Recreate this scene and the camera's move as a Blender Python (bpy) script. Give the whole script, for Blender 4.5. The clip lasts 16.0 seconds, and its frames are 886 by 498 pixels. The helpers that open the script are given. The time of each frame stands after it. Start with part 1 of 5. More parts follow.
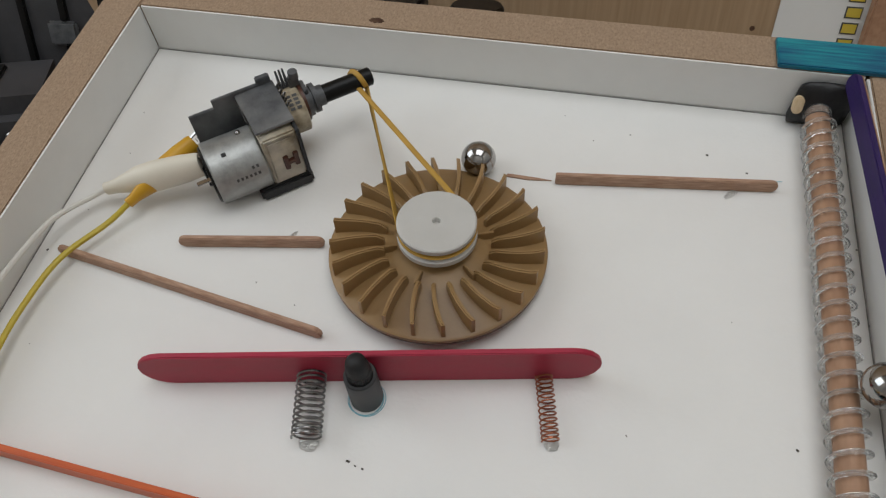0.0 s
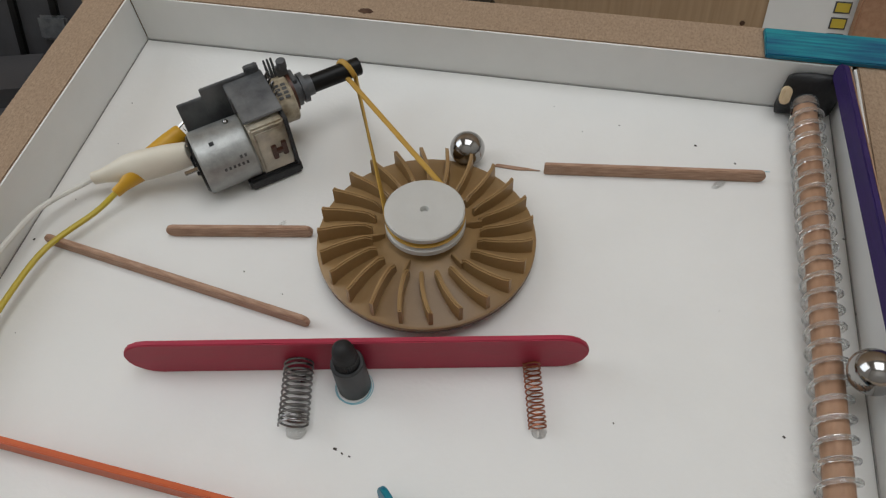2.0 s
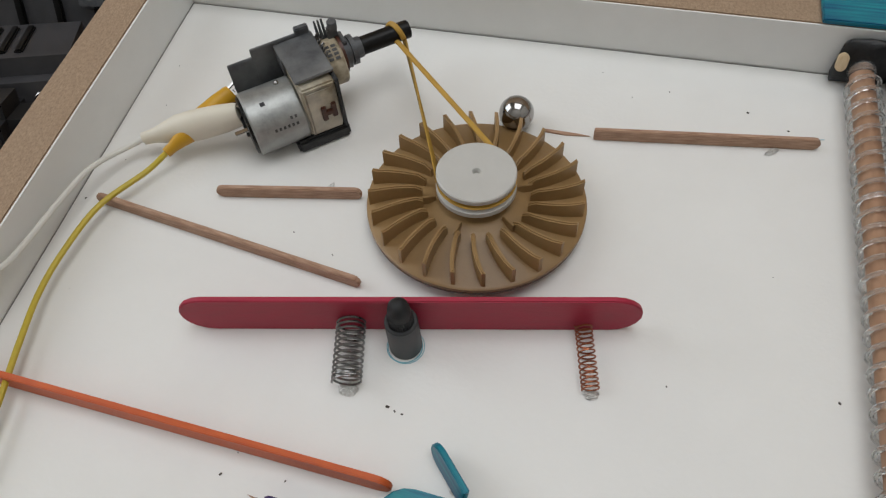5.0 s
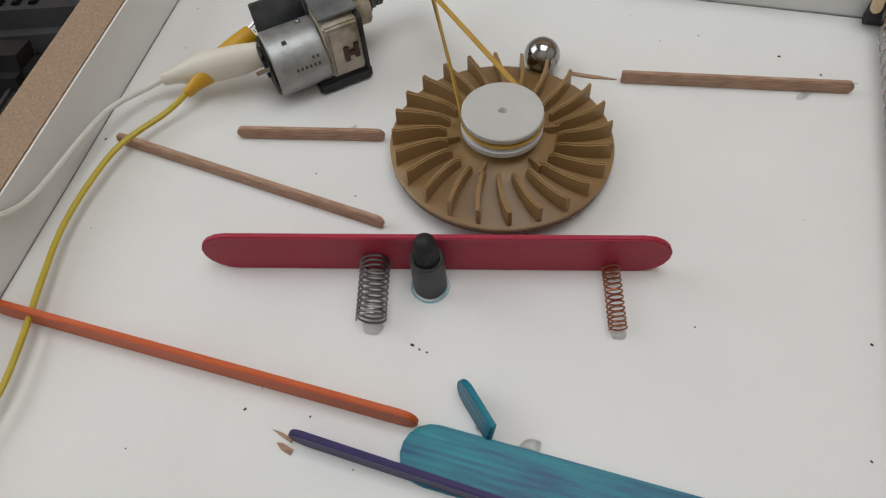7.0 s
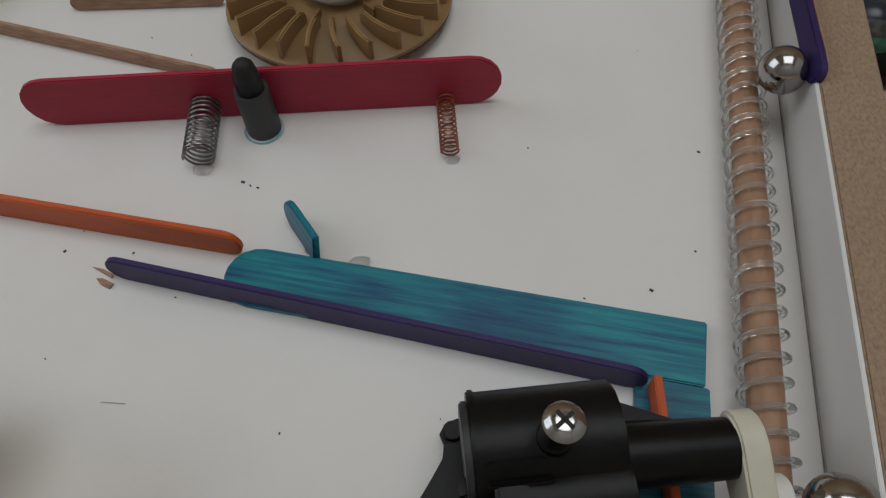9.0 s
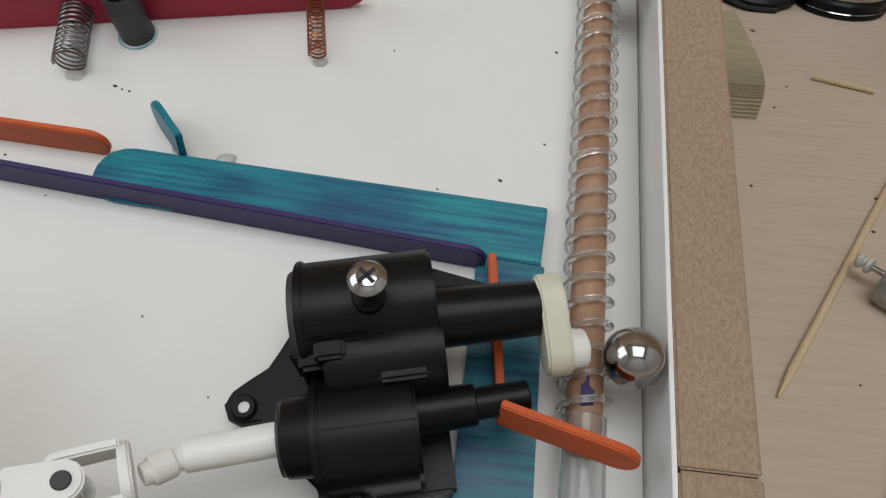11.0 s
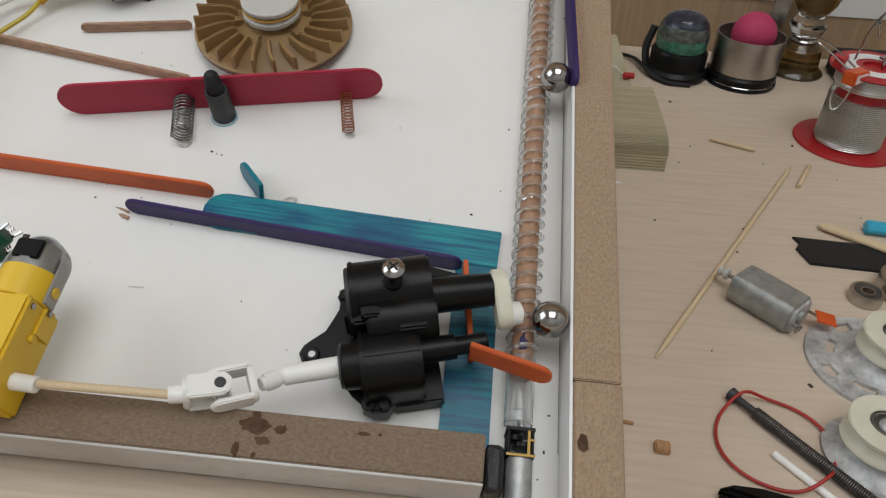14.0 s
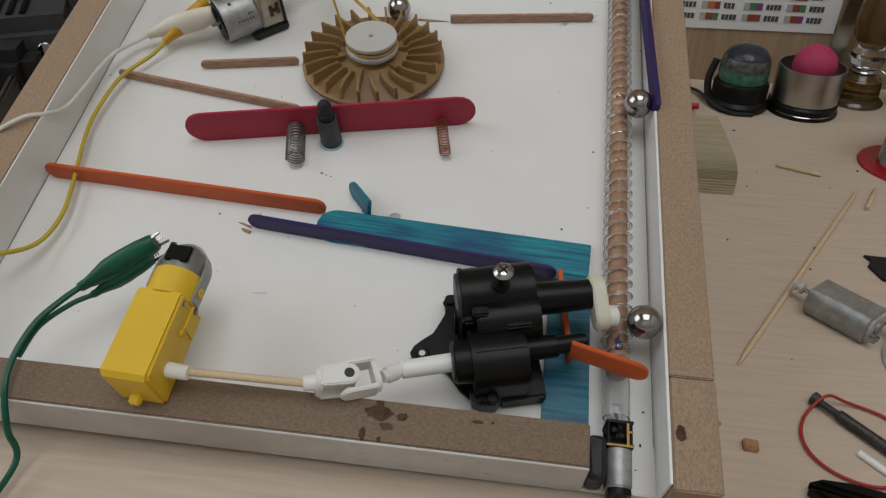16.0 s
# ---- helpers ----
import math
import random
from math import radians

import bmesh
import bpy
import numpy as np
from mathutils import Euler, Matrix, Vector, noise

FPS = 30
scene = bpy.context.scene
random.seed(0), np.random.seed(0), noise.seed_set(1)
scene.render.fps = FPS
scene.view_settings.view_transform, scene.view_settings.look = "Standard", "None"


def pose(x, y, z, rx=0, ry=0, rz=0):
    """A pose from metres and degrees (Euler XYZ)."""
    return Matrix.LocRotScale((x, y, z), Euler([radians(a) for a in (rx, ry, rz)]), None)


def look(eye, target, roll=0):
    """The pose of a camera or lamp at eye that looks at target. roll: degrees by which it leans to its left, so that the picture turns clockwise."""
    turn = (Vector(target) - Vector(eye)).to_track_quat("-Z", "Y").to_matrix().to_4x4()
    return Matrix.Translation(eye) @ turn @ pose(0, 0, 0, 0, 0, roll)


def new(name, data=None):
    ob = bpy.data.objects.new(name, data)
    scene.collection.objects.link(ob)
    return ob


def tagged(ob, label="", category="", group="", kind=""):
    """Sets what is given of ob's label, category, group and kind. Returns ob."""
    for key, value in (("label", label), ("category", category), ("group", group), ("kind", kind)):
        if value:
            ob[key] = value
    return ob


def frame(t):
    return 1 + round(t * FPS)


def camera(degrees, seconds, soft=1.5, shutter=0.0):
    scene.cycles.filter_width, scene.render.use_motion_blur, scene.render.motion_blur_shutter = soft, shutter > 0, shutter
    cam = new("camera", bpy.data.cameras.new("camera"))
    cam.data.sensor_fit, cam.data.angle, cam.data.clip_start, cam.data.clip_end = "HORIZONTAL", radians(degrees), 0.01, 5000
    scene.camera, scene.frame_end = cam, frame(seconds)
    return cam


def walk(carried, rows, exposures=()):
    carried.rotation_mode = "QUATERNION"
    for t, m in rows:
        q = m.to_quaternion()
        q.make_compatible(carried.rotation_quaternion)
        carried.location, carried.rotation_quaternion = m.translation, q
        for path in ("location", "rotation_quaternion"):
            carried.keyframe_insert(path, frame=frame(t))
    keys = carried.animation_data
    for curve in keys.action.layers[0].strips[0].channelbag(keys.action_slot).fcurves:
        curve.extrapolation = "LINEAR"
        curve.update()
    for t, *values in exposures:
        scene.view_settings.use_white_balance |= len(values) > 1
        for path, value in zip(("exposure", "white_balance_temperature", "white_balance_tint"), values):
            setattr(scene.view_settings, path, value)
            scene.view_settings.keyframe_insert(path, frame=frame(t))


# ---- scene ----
# The tray leans on the desk: BOARD turns tray coordinates (x right, y up the slope, z out of it) into the world.
BOARD = Matrix.Translation((0, 0, 0.0148)) @ Vector((-0.01875, 0.38100, 0.92439)).rotation_difference(Vector((0, 0, 1))).to_matrix().to_4x4()
cam = camera(62.4, 16.0, soft=1.25)
PATH = [
    (0, (0.1920, 0.0656, 0.2244), (0.1482, 0.2275, -0.0244), -4.55),
    (0.5, (0.1928, 0.0640, 0.2206), (0.1500, 0.2252, -0.0288), -4.31),
    (1, (0.1947, 0.0627, 0.2196), (0.1534, 0.2240, -0.0300), -4.02),
    (1.5, (0.1949, 0.0627, 0.2205), (0.1537, 0.2240, -0.0290), -3.78),
    (2, (0.1948, 0.0626, 0.2217), (0.1531, 0.2253, -0.0269), -3.91),
    (2.5, (0.1944, 0.0632, 0.2233), (0.1528, 0.2261, -0.0252), -3.43),
    (3, (0.1932, 0.0634, 0.2225), (0.1514, 0.2256, -0.0264), -3.59),
    (3.5, (0.1913, 0.0618, 0.2217), (0.1479, 0.2222, -0.0281), -3.97),
    (4, (0.1891, 0.0594, 0.2208), (0.1442, 0.2177, -0.0300), -4.45),
    (6.5, (0.1799, 0.0477, 0.2116), (0.1309, 0.1972, -0.0438), -5.87),
    (7, (0.1800, 0.0450, 0.2092), (0.1313, 0.1915, -0.0480), -6.01),
    (7.5, (0.1849, 0.0420, 0.2073), (0.1381, 0.1877, -0.0507), -5.90),
    (8, (0.1904, 0.0414, 0.2055), (0.1459, 0.1851, -0.0541), -5.76),
    (8.5, (0.2006, 0.0390, 0.2007), (0.1612, 0.1805, -0.0609), -5.56),
    (9, (0.2241, 0.0056, 0.1747), (0.1925, 0.1616, -0.0795), -3.42),
    (9.5, (0.2409, 0.0022, 0.1728), (0.2192, 0.1520, -0.0861), -1.79),
    (9.7, (0.2429, 0.0015, 0.1754), (0.2279, 0.1444, -0.0880), 0.92),
    (12, (0.2760, -0.0121, 0.1768), (0.2534, 0.1252, -0.0890), -3.49),
    (12.5, (0.2837, -0.0305, 0.1981), (0.2592, 0.1141, -0.0636), -4.65),
    (12.6, (0.2787, -0.0653, 0.2529), (0.2664, 0.0847, -0.0066), -0.01),
    (13, (0.2761, -0.0676, 0.2637), (0.2694, 0.0831, 0.0044), 2.00),
    (13.5, (0.2700, -0.0676, 0.2600), (0.2590, 0.0835, 0.0010), 0.86),
    (14, (0.2599, -0.0711, 0.2671), (0.2498, 0.0826, 0.0096), 2.14),
    (14.5, (0.2558, -0.0917, 0.2932), (0.2384, 0.0698, 0.0410), 0.75),
    (15, (0.2505, -0.1038, 0.2958), (0.2294, 0.0608, 0.0459), -0.23),
    (15.5, (0.2440, -0.1015, 0.2901), (0.2221, 0.0663, 0.0424), -0.98),
    (16, (0.2372, -0.0984, 0.2831), (0.2095, 0.0669, 0.0343), -2.57),
]
EXPOSURES = [(0, 0.07), (3.5, 0.07), (4, 0.13), (6.5, 0.18), (7.5, 0.0), (8, -0.18), (8.5, -0.25), (9, -0.41), (9.7, -0.2), (11.8, 0.42), (12.4, 0.5), (13, 0.44), (14, 0.27), (14.5, 0.14), (15, 0.03), (16, -0.09)]
walk(cam, [(t, BOARD @ look(eye, target, roll)) for t, eye, target, roll in PATH], EXPOSURES)

# ---- light: daylight from a wide window in the wall beside the desk, and an added overhead fill ----
world = bpy.data.worlds.new("sky")
scene.world = world
world.use_nodes = True
_n, _l = world.node_tree.nodes, world.node_tree.links
_sky = _n.new("ShaderNodeTexSky")
_sky.sky_type, _sky.sun_disc, _sky.sun_elevation, _sky.sun_rotation = "NISHITA", False, radians(40), radians(200)
_l.new(_sky.outputs[0], _n["Background"].inputs[0])
_n["Background"].inputs[1].default_value = 0.10


def area_lamp(name, eye, target, size_x, size_y, power, colour):
    data = bpy.data.lights.new(name, "AREA")
    data.shape, data.size, data.size_y, data.energy, data.color = "RECTANGLE", size_x, size_y, power, colour
    ob = new(name, data)
    ob.matrix_world = look(eye, target)
    return ob


area_lamp("window_daylight", (-1.385, -0.23, 1.15), (0.1, 0.15, 0.1), 1.15, 1.15, 9.5, (0.93, 0.985, 1.01))
# Unseen wide fill overhead, added to brighten the tray's inner faces.
area_lamp("overhead_fill_light", (0.48, -0.76, 2.36), (0.48, -0.76, 0.0), 1.6, 1.6, 24.0, (0.955, 0.985, 1.02))


# ---- materials ----
def shade(name, c1, c2=None, scale=40.0, stretch=(1, 1, 1), rough=0.5, metal=0.0, bump=0.1, fine=600.0, stain=None, stain_amount=0.25, transmission=0.0, ior=1.45, coat=0.0, gloss=0.5):
    """A surface with a grain (c1 to c2, stretched noise), wide stains, uneven gloss and fine relief, in metres of the object."""
    m = bpy.data.materials.new(name)
    m.use_nodes = True
    n, l = m.node_tree.nodes, m.node_tree.links
    b = n["Principled BSDF"]
    c2 = c2 or tuple(v * 0.82 for v in c1)
    tc = n.new("ShaderNodeTexCoord")
    mp = n.new("ShaderNodeMapping")
    mp.inputs["Scale"].default_value = stretch
    l.new(tc.outputs["Object"], mp.inputs[0])
    grain = n.new("ShaderNodeTexNoise")
    grain.inputs["Scale"].default_value, grain.inputs["Detail"].default_value, grain.inputs["Roughness"].default_value = scale, 6, 0.6
    l.new(mp.outputs[0], grain.inputs["Vector"])
    ramp = n.new("ShaderNodeValToRGB")
    ramp.color_ramp.elements[0].position, ramp.color_ramp.elements[1].position = 0.32, 0.68
    ramp.color_ramp.elements[0].color, ramp.color_ramp.elements[1].color = (*c2, 1), (*c1, 1)
    l.new(grain.outputs["Fac"], ramp.inputs[0])
    wide = n.new("ShaderNodeTexNoise")
    wide.inputs["Scale"].default_value, wide.inputs["Detail"].default_value = scale * 0.17, 3
    l.new(tc.outputs["Object"], wide.inputs["Vector"])
    wr = n.new("ShaderNodeMapRange")
    wr.inputs["From Min"].default_value, wr.inputs["From Max"].default_value, wr.inputs["To Max"].default_value = 0.45, 0.75, stain_amount
    l.new(wide.outputs["Fac"], wr.inputs["Value"])
    mix = n.new("ShaderNodeMix")
    mix.data_type = "RGBA"
    mix.inputs["B"].default_value = (*(stain or tuple(v * 0.7 for v in c1)), 1)
    l.new(wr.outputs[0], mix.inputs["Factor"])
    l.new(ramp.outputs[0], mix.inputs["A"])
    l.new(mix.outputs["Result"], b.inputs["Base Color"])
    rr = n.new("ShaderNodeMapRange")
    rr.inputs["To Min"].default_value, rr.inputs["To Max"].default_value = max(0.02, rough - 0.1), min(1.0, rough + 0.1)
    l.new(grain.outputs["Fac"], rr.inputs["Value"])
    l.new(rr.outputs[0], b.inputs["Roughness"])
    b.inputs["Metallic"].default_value = metal
    b.inputs["Transmission Weight"].default_value, b.inputs["IOR"].default_value = transmission, ior
    b.inputs["Coat Weight"].default_value, b.inputs["Specular IOR Level"].default_value = coat, gloss
    if bump:
        fn = n.new("ShaderNodeTexNoise")
        fn.inputs["Scale"].default_value, fn.inputs["Detail"].default_value = fine, 4
        l.new(mp.outputs[0], fn.inputs["Vector"])
        bp = n.new("ShaderNodeBump")
        bp.inputs["Strength"].default_value, bp.inputs["Distance"].default_value = bump, 0.0006
        l.new(fn.outputs["Fac"], bp.inputs["Height"])
        l.new(bp.outputs[0], b.inputs["Normal"])
    return m


WHITE = shade("white_painted_board", (0.80, 0.79, 0.76), (0.77, 0.76, 0.73), 30, rough=0.45, bump=0.12, stain=(0.71, 0.70, 0.68), stain_amount=0.5)
LINER = shade("white_melamine", (0.80, 0.80, 0.78), (0.76, 0.76, 0.74), 50, rough=0.35, bump=0.05, stain=(0.66, 0.64, 0.58), stain_amount=0.3)
# Scuffed white for the outer front face, greyed as well for its shade.
LINER_SHADED_WORN = shade("scuffed_shaded_melamine", (0.66, 0.65, 0.63), (0.55, 0.54, 0.52), 70, rough=0.5, bump=0.1, stain=(0.36, 0.31, 0.26), stain_amount=0.55)
MDF = shade("raw_fibreboard", (0.410, 0.295, 0.200), (0.270, 0.185, 0.118), 1100, (1, 0.6, 1), 0.85, bump=0.45, fine=1500, stain=(0.30, 0.205, 0.135), stain_amount=0.3)
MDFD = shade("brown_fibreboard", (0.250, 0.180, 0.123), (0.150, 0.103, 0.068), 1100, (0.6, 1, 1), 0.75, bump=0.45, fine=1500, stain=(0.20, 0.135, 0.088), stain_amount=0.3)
DESK = shade("pale_birch_desk", (0.630, 0.520, 0.412), (0.540, 0.435, 0.337), 22, (1.0, 16, 16), 0.45, bump=0.06, stain=(0.54, 0.44, 0.355), stain_amount=0.5)
PANEL = shade("oak_wall_panel", (0.44, 0.31, 0.19), (0.33, 0.22, 0.125), 12, (30, 30, 1.2), 0.6, bump=0.12, stain=(0.28, 0.18, 0.10), stain_amount=0.4)
PLASTER = shade("room_plaster", (0.74, 0.74, 0.72), (0.70, 0.70, 0.68), 3, rough=0.9, bump=0.05)
FLOOR = shade("brown_floor", (0.20, 0.14, 0.09), (0.14, 0.10, 0.07), 5, (8, 1, 1), 0.5, bump=0.05)
PINK = shade("magenta_dyed_wood", (0.40, 0.020, 0.052), (0.33, 0.014, 0.040), 26, (4, 30, 30), 0.5, bump=0.12, stain=(0.25, 0.012, 0.04), stain_amount=0.55)
ORANGE = shade("orange_dyed_wood", (0.60, 0.115, 0.022), (0.50, 0.08, 0.014), 26, (4, 30, 30), 0.5, bump=0.12, stain=(0.36, 0.05, 0.012), stain_amount=0.4)
PURPLE = shade("violet_dyed_wood", (0.034, 0.016, 0.115), (0.020, 0.010, 0.075), 26, (4, 30, 30), 0.5, bump=0.12, stain=(0.012, 0.008, 0.05))
TEAL = shade("teal_dyed_wood", (0.014, 0.30, 0.33), (0.003, 0.070, 0.17), 120, (0.28, 4.8, 4.8), 0.4, bump=0.1, stain=(0.004, 0.035, 0.13), stain_amount=0.85)
TAN = shade("stirrer_wood", (0.50, 0.325, 0.225), (0.30, 0.165, 0.10), 30, (5, 40, 40), 0.65, bump=0.2, stain=(0.22, 0.12, 0.07), stain_amount=0.5)
PALE = shade("bamboo", (0.70, 0.56, 0.37), (0.60, 0.45, 0.27), 30, (40, 40, 5), 0.55, bump=0.15)
DOWEL = shade("beech_dowel", (0.42, 0.25, 0.155), (0.31, 0.17, 0.10), 22, (14, 3, 14), 0.5, bump=0.12, stain=(0.36, 0.18, 0.09), stain_amount=0.5)
DECK = shade("green_pine", (0.49, 0.44, 0.31), (0.38, 0.33, 0.21), 16, (3, 34, 34), 0.75, bump=0.4, fine=400, stain=(0.32, 0.29, 0.16), stain_amount=0.5)
BLACK = shade("black_plastic", (0.006, 0.006, 0.006), (0.004, 0.004, 0.004), 60, rough=0.36, bump=0.10, stain=(0.010, 0.010, 0.010), gloss=0.24)
BLACKM = shade("matt_black", (0.016, 0.016, 0.017), (0.009, 0.009, 0.010), 90, rough=0.6, bump=0.3, fine=700)
TAPE = shade("black_glue", (0.018, 0.018, 0.019), (0.006, 0.006, 0.006), 120, rough=0.45, bump=0.9, fine=350)
CHAR = shade("charcoal_plastic", (0.040, 0.041, 0.043), (0.030, 0.031, 0.033), 60, rough=0.5, bump=0.06)
GREYP = shade("grey_metal_plate", (0.125, 0.13, 0.135), (0.060, 0.064, 0.070), 160, rough=0.5, metal=0.2, bump=0.35, stain=(0.30, 0.30, 0.29), stain_amount=0.8)
STEEL = shade("polished_steel", (0.46, 0.45, 0.44), (0.36, 0.35, 0.34), 160, rough=0.13, metal=1.0, bump=0.0, stain=(0.20, 0.19, 0.18), stain_amount=0.8)
ZINC = shade("zinc_can", (0.47, 0.48, 0.47), (0.30, 0.31, 0.30), 190, rough=0.44, metal=0.65, bump=0.22, stain=(0.22, 0.22, 0.21), stain_amount=0.75)
GALV = shade("worn_galvanised", (0.68, 0.69, 0.68), (0.32, 0.32, 0.32), 210, rough=0.5, metal=0.3, bump=0.4, stain=(0.20, 0.20, 0.20), stain_amount=0.55)
SHIELD = shade("dark_bearing_shield", (0.13, 0.125, 0.12), (0.06, 0.058, 0.055), 120, rough=0.4, metal=0.5, bump=0.05)
SPRINGY = shade("brown_black_spring", (0.115, 0.102, 0.094), (0.060, 0.054, 0.050), 150, rough=0.42, metal=0.6, bump=0.1)
BRUSHED = shade("brushed_steel", (0.52, 0.49, 0.45), (0.44, 0.41, 0.38), 20, (6, 6, 60), 0.32, 1.0, bump=0.1)
WIRE = shade("spring_wire", (0.29, 0.28, 0.27), (0.17, 0.165, 0.16), 200, rough=0.3, metal=1.0, bump=0.0)
SOLDER = shade("solder_wire", (0.66, 0.66, 0.64), (0.56, 0.56, 0.54), 200, rough=0.34, metal=1.0, bump=0.0)
COPPER = shade("coppered_wire", (0.44, 0.17, 0.09), (0.30, 0.10, 0.05), 200, rough=0.32, metal=1.0, bump=0.0)
BRASS = shade("brass", (0.40, 0.27, 0.09), (0.26, 0.17, 0.05), 120, rough=0.5, metal=1.0, bump=0.05)
CREAM = shade("cream_gear_case", (0.48, 0.41, 0.29), (0.17, 0.135, 0.085), 210, rough=0.55, bump=0.3, stain=(0.66, 0.63, 0.55), stain_amount=0.9)
RUST = shade("brown_bakelite", (0.09, 0.03, 0.016), (0.05, 0.018, 0.01), 90, rough=0.4, bump=0.1)
OCHRE = shade("ochre_moulding", (0.330, 0.205, 0.088), (0.265, 0.160, 0.064), 60, rough=0.38, bump=0.12, stain=(0.16, 0.092, 0.034), stain_amount=0.6)
OCHRE_SHADED = shade("shaded_ochre_rim", (0.10, 0.05, 0.025), (0.06, 0.03, 0.016), 90, rough=0.5, bump=0.1)
MILK = shade("milky_plastic", (0.56, 0.55, 0.52), (0.51, 0.50, 0.47), 60, rough=0.38, bump=0.05)
IVORY = shade("ivory_nylon", (0.66, 0.64, 0.52), (0.58, 0.56, 0.44), 80, rough=0.42, bump=0.05, stain=(0.58, 0.52, 0.38))
NYLON = shade("white_nylon", (0.86, 0.855, 0.82), (0.82, 0.81, 0.77), 80, rough=0.35, bump=0.04)
BAND = shade("yellow_rubber", (0.52, 0.31, 0.055), (0.45, 0.26, 0.045), 120, rough=0.55, bump=0.1)
YELLOW = shade("yellow_plastic", (0.78, 0.51, 0.030), (0.75, 0.48, 0.026), 60, rough=0.45, bump=0.06, stain=(0.70, 0.43, 0.02))
YCLIP = shade("amber_vinyl", (0.60, 0.33, 0.02), (0.54, 0.28, 0.015), 80, rough=0.4, bump=0.06)
YCABLE = shade("yellow_cable", (0.56, 0.43, 0.04), (0.50, 0.38, 0.035), 80, rough=0.42, bump=0.04)
WCLIP = shade("cream_vinyl", (0.74, 0.69, 0.58), (0.70, 0.65, 0.54), 60, rough=0.4, bump=0.05)
WCABLE = shade("white_cable", (0.74, 0.73, 0.68), (0.70, 0.69, 0.64), 60, rough=0.4, bump=0.04)
GREEN = shade("green_vinyl", (0.004, 0.10, 0.060), (0.003, 0.075, 0.045), 60, rough=0.4, bump=0.05)
CAPGREY = shade("grey_clip", (0.50, 0.50, 0.48), (0.44, 0.44, 0.43), 60, rough=0.3, bump=0.05, transmission=0.35)
CLEAR = shade("clear_tube", (0.93, 0.94, 0.93), (0.90, 0.91, 0.90), 60, rough=0.13, bump=0.0, transmission=0.92, ior=1.38)
GLUE = shade("clear_glue", (0.93, 0.93, 0.91), (0.90, 0.90, 0.88), 90, rough=0.12, bump=0.15, fine=300, transmission=0.9, ior=1.4)
INK = shade("blue_ink", (0.16, 0.42, 0.50), (0.26, 0.50, 0.56), 200, rough=0.7, bump=0.0)
DIRT = shade("dark_crumbs", (0.09, 0.07, 0.055), (0.03, 0.025, 0.02), 300, rough=0.8, bump=0.2)
JOINT_GREY = shade("grey_joint_dirt", (0.34, 0.33, 0.31), (0.16, 0.15, 0.14), 260, rough=0.8, bump=0.1)
RED = shade("red_plastic", (0.42, 0.018, 0.022), (0.35, 0.013, 0.017), 60, rough=0.38, bump=0.05)
REDRUB = shade("red_rubber", (0.40, 0.035, 0.028), (0.33, 0.025, 0.020), 90, rough=0.5, bump=0.05)
FLAG = shade("orange_vinyl", (0.62, 0.10, 0.02), (0.55, 0.08, 0.015), 60, rough=0.35, bump=0.05)
BALLPINK = shade("pink_foam", (0.48, 0.045, 0.12), (0.40, 0.032, 0.095), 60, rough=0.7, bump=0.25, fine=500)
BLUE = shade("sky_blue_plastic", (0.05, 0.42, 0.62), (0.04, 0.37, 0.56), 60, rough=0.35, bump=0.03)
PAPER = shade("white_paper", (0.76, 0.76, 0.74), (0.72, 0.72, 0.70), 20, rough=0.8, bump=0.04)
AMBER = shade("amber_glass", (0.42, 0.27, 0.10), (0.30, 0.19, 0.06), 40, rough=0.06, bump=0.0, transmission=0.85, ior=1.48)
GLASS = shade("clear_glass", (0.95, 0.97, 0.96), (0.93, 0.95, 0.94), 40, rough=0.03, bump=0.0, transmission=1.0, ior=1.45)
AQUA = shade("green_glitter", (0.12, 0.48, 0.32), (0.03, 0.14, 0.10), 260, rough=0.6, bump=0.5, stain=(0.30, 0.28, 0.22), stain_amount=0.5)
NAVY = shade("dark_blue_figure", (0.02, 0.035, 0.09), (0.03, 0.03, 0.03), 120, rough=0.5, bump=0.3)
PRINT_DARK = shade("dark_print", (0.05, 0.05, 0.05), (0.10, 0.10, 0.10), 300, rough=0.8, bump=0.0)
PRINT_BROWN = shade("brown_print", (0.28, 0.07, 0.04), (0.22, 0.05, 0.03), 120, rough=0.8, bump=0.0)
PRINT_GREY = shade("grey_print", (0.45, 0.43, 0.40), (0.40, 0.38, 0.36), 120, rough=0.8, bump=0.0)
PRINT_ORANGE = shade("orange_print", (0.55, 0.17, 0.05), (0.48, 0.14, 0.04), 120, rough=0.8, bump=0.0)
PRINT_GREEN = shade("green_print", (0.08, 0.22, 0.09), (0.06, 0.18, 0.07), 120, rough=0.8, bump=0.0)
PRINT_PURPLE = shade("purple_print", (0.25, 0.05, 0.22), (0.2, 0.04, 0.18), 120, rough=0.8, bump=0.0)
PRINT_YELLOW = shade("yellow_print", (0.62, 0.48, 0.06), (0.56, 0.42, 0.05), 120, rough=0.8, bump=0.0)
CORK = shade("split_wood", (0.52, 0.30, 0.15), (0.36, 0.19, 0.09), 60, (30, 4, 4), 0.75, bump=0.4)
SLATE = shade("dark_moulded_shell", (0.050, 0.050, 0.054), (0.030, 0.030, 0.033), 40, rough=0.55, bump=0.2, stain=(0.06, 0.06, 0.065), stain_amount=0.6)
GREYCASE = shade("grey_lid", (0.24, 0.25, 0.25), (0.19, 0.20, 0.20), 30, rough=0.5, bump=0.08)
REDPRINT = shade("red_print", (0.5, 0.06, 0.06), (0.42, 0.05, 0.05), 60, rough=0.7, bump=0.0)


# ---- building helpers ----
I4 = Matrix.Identity(4)


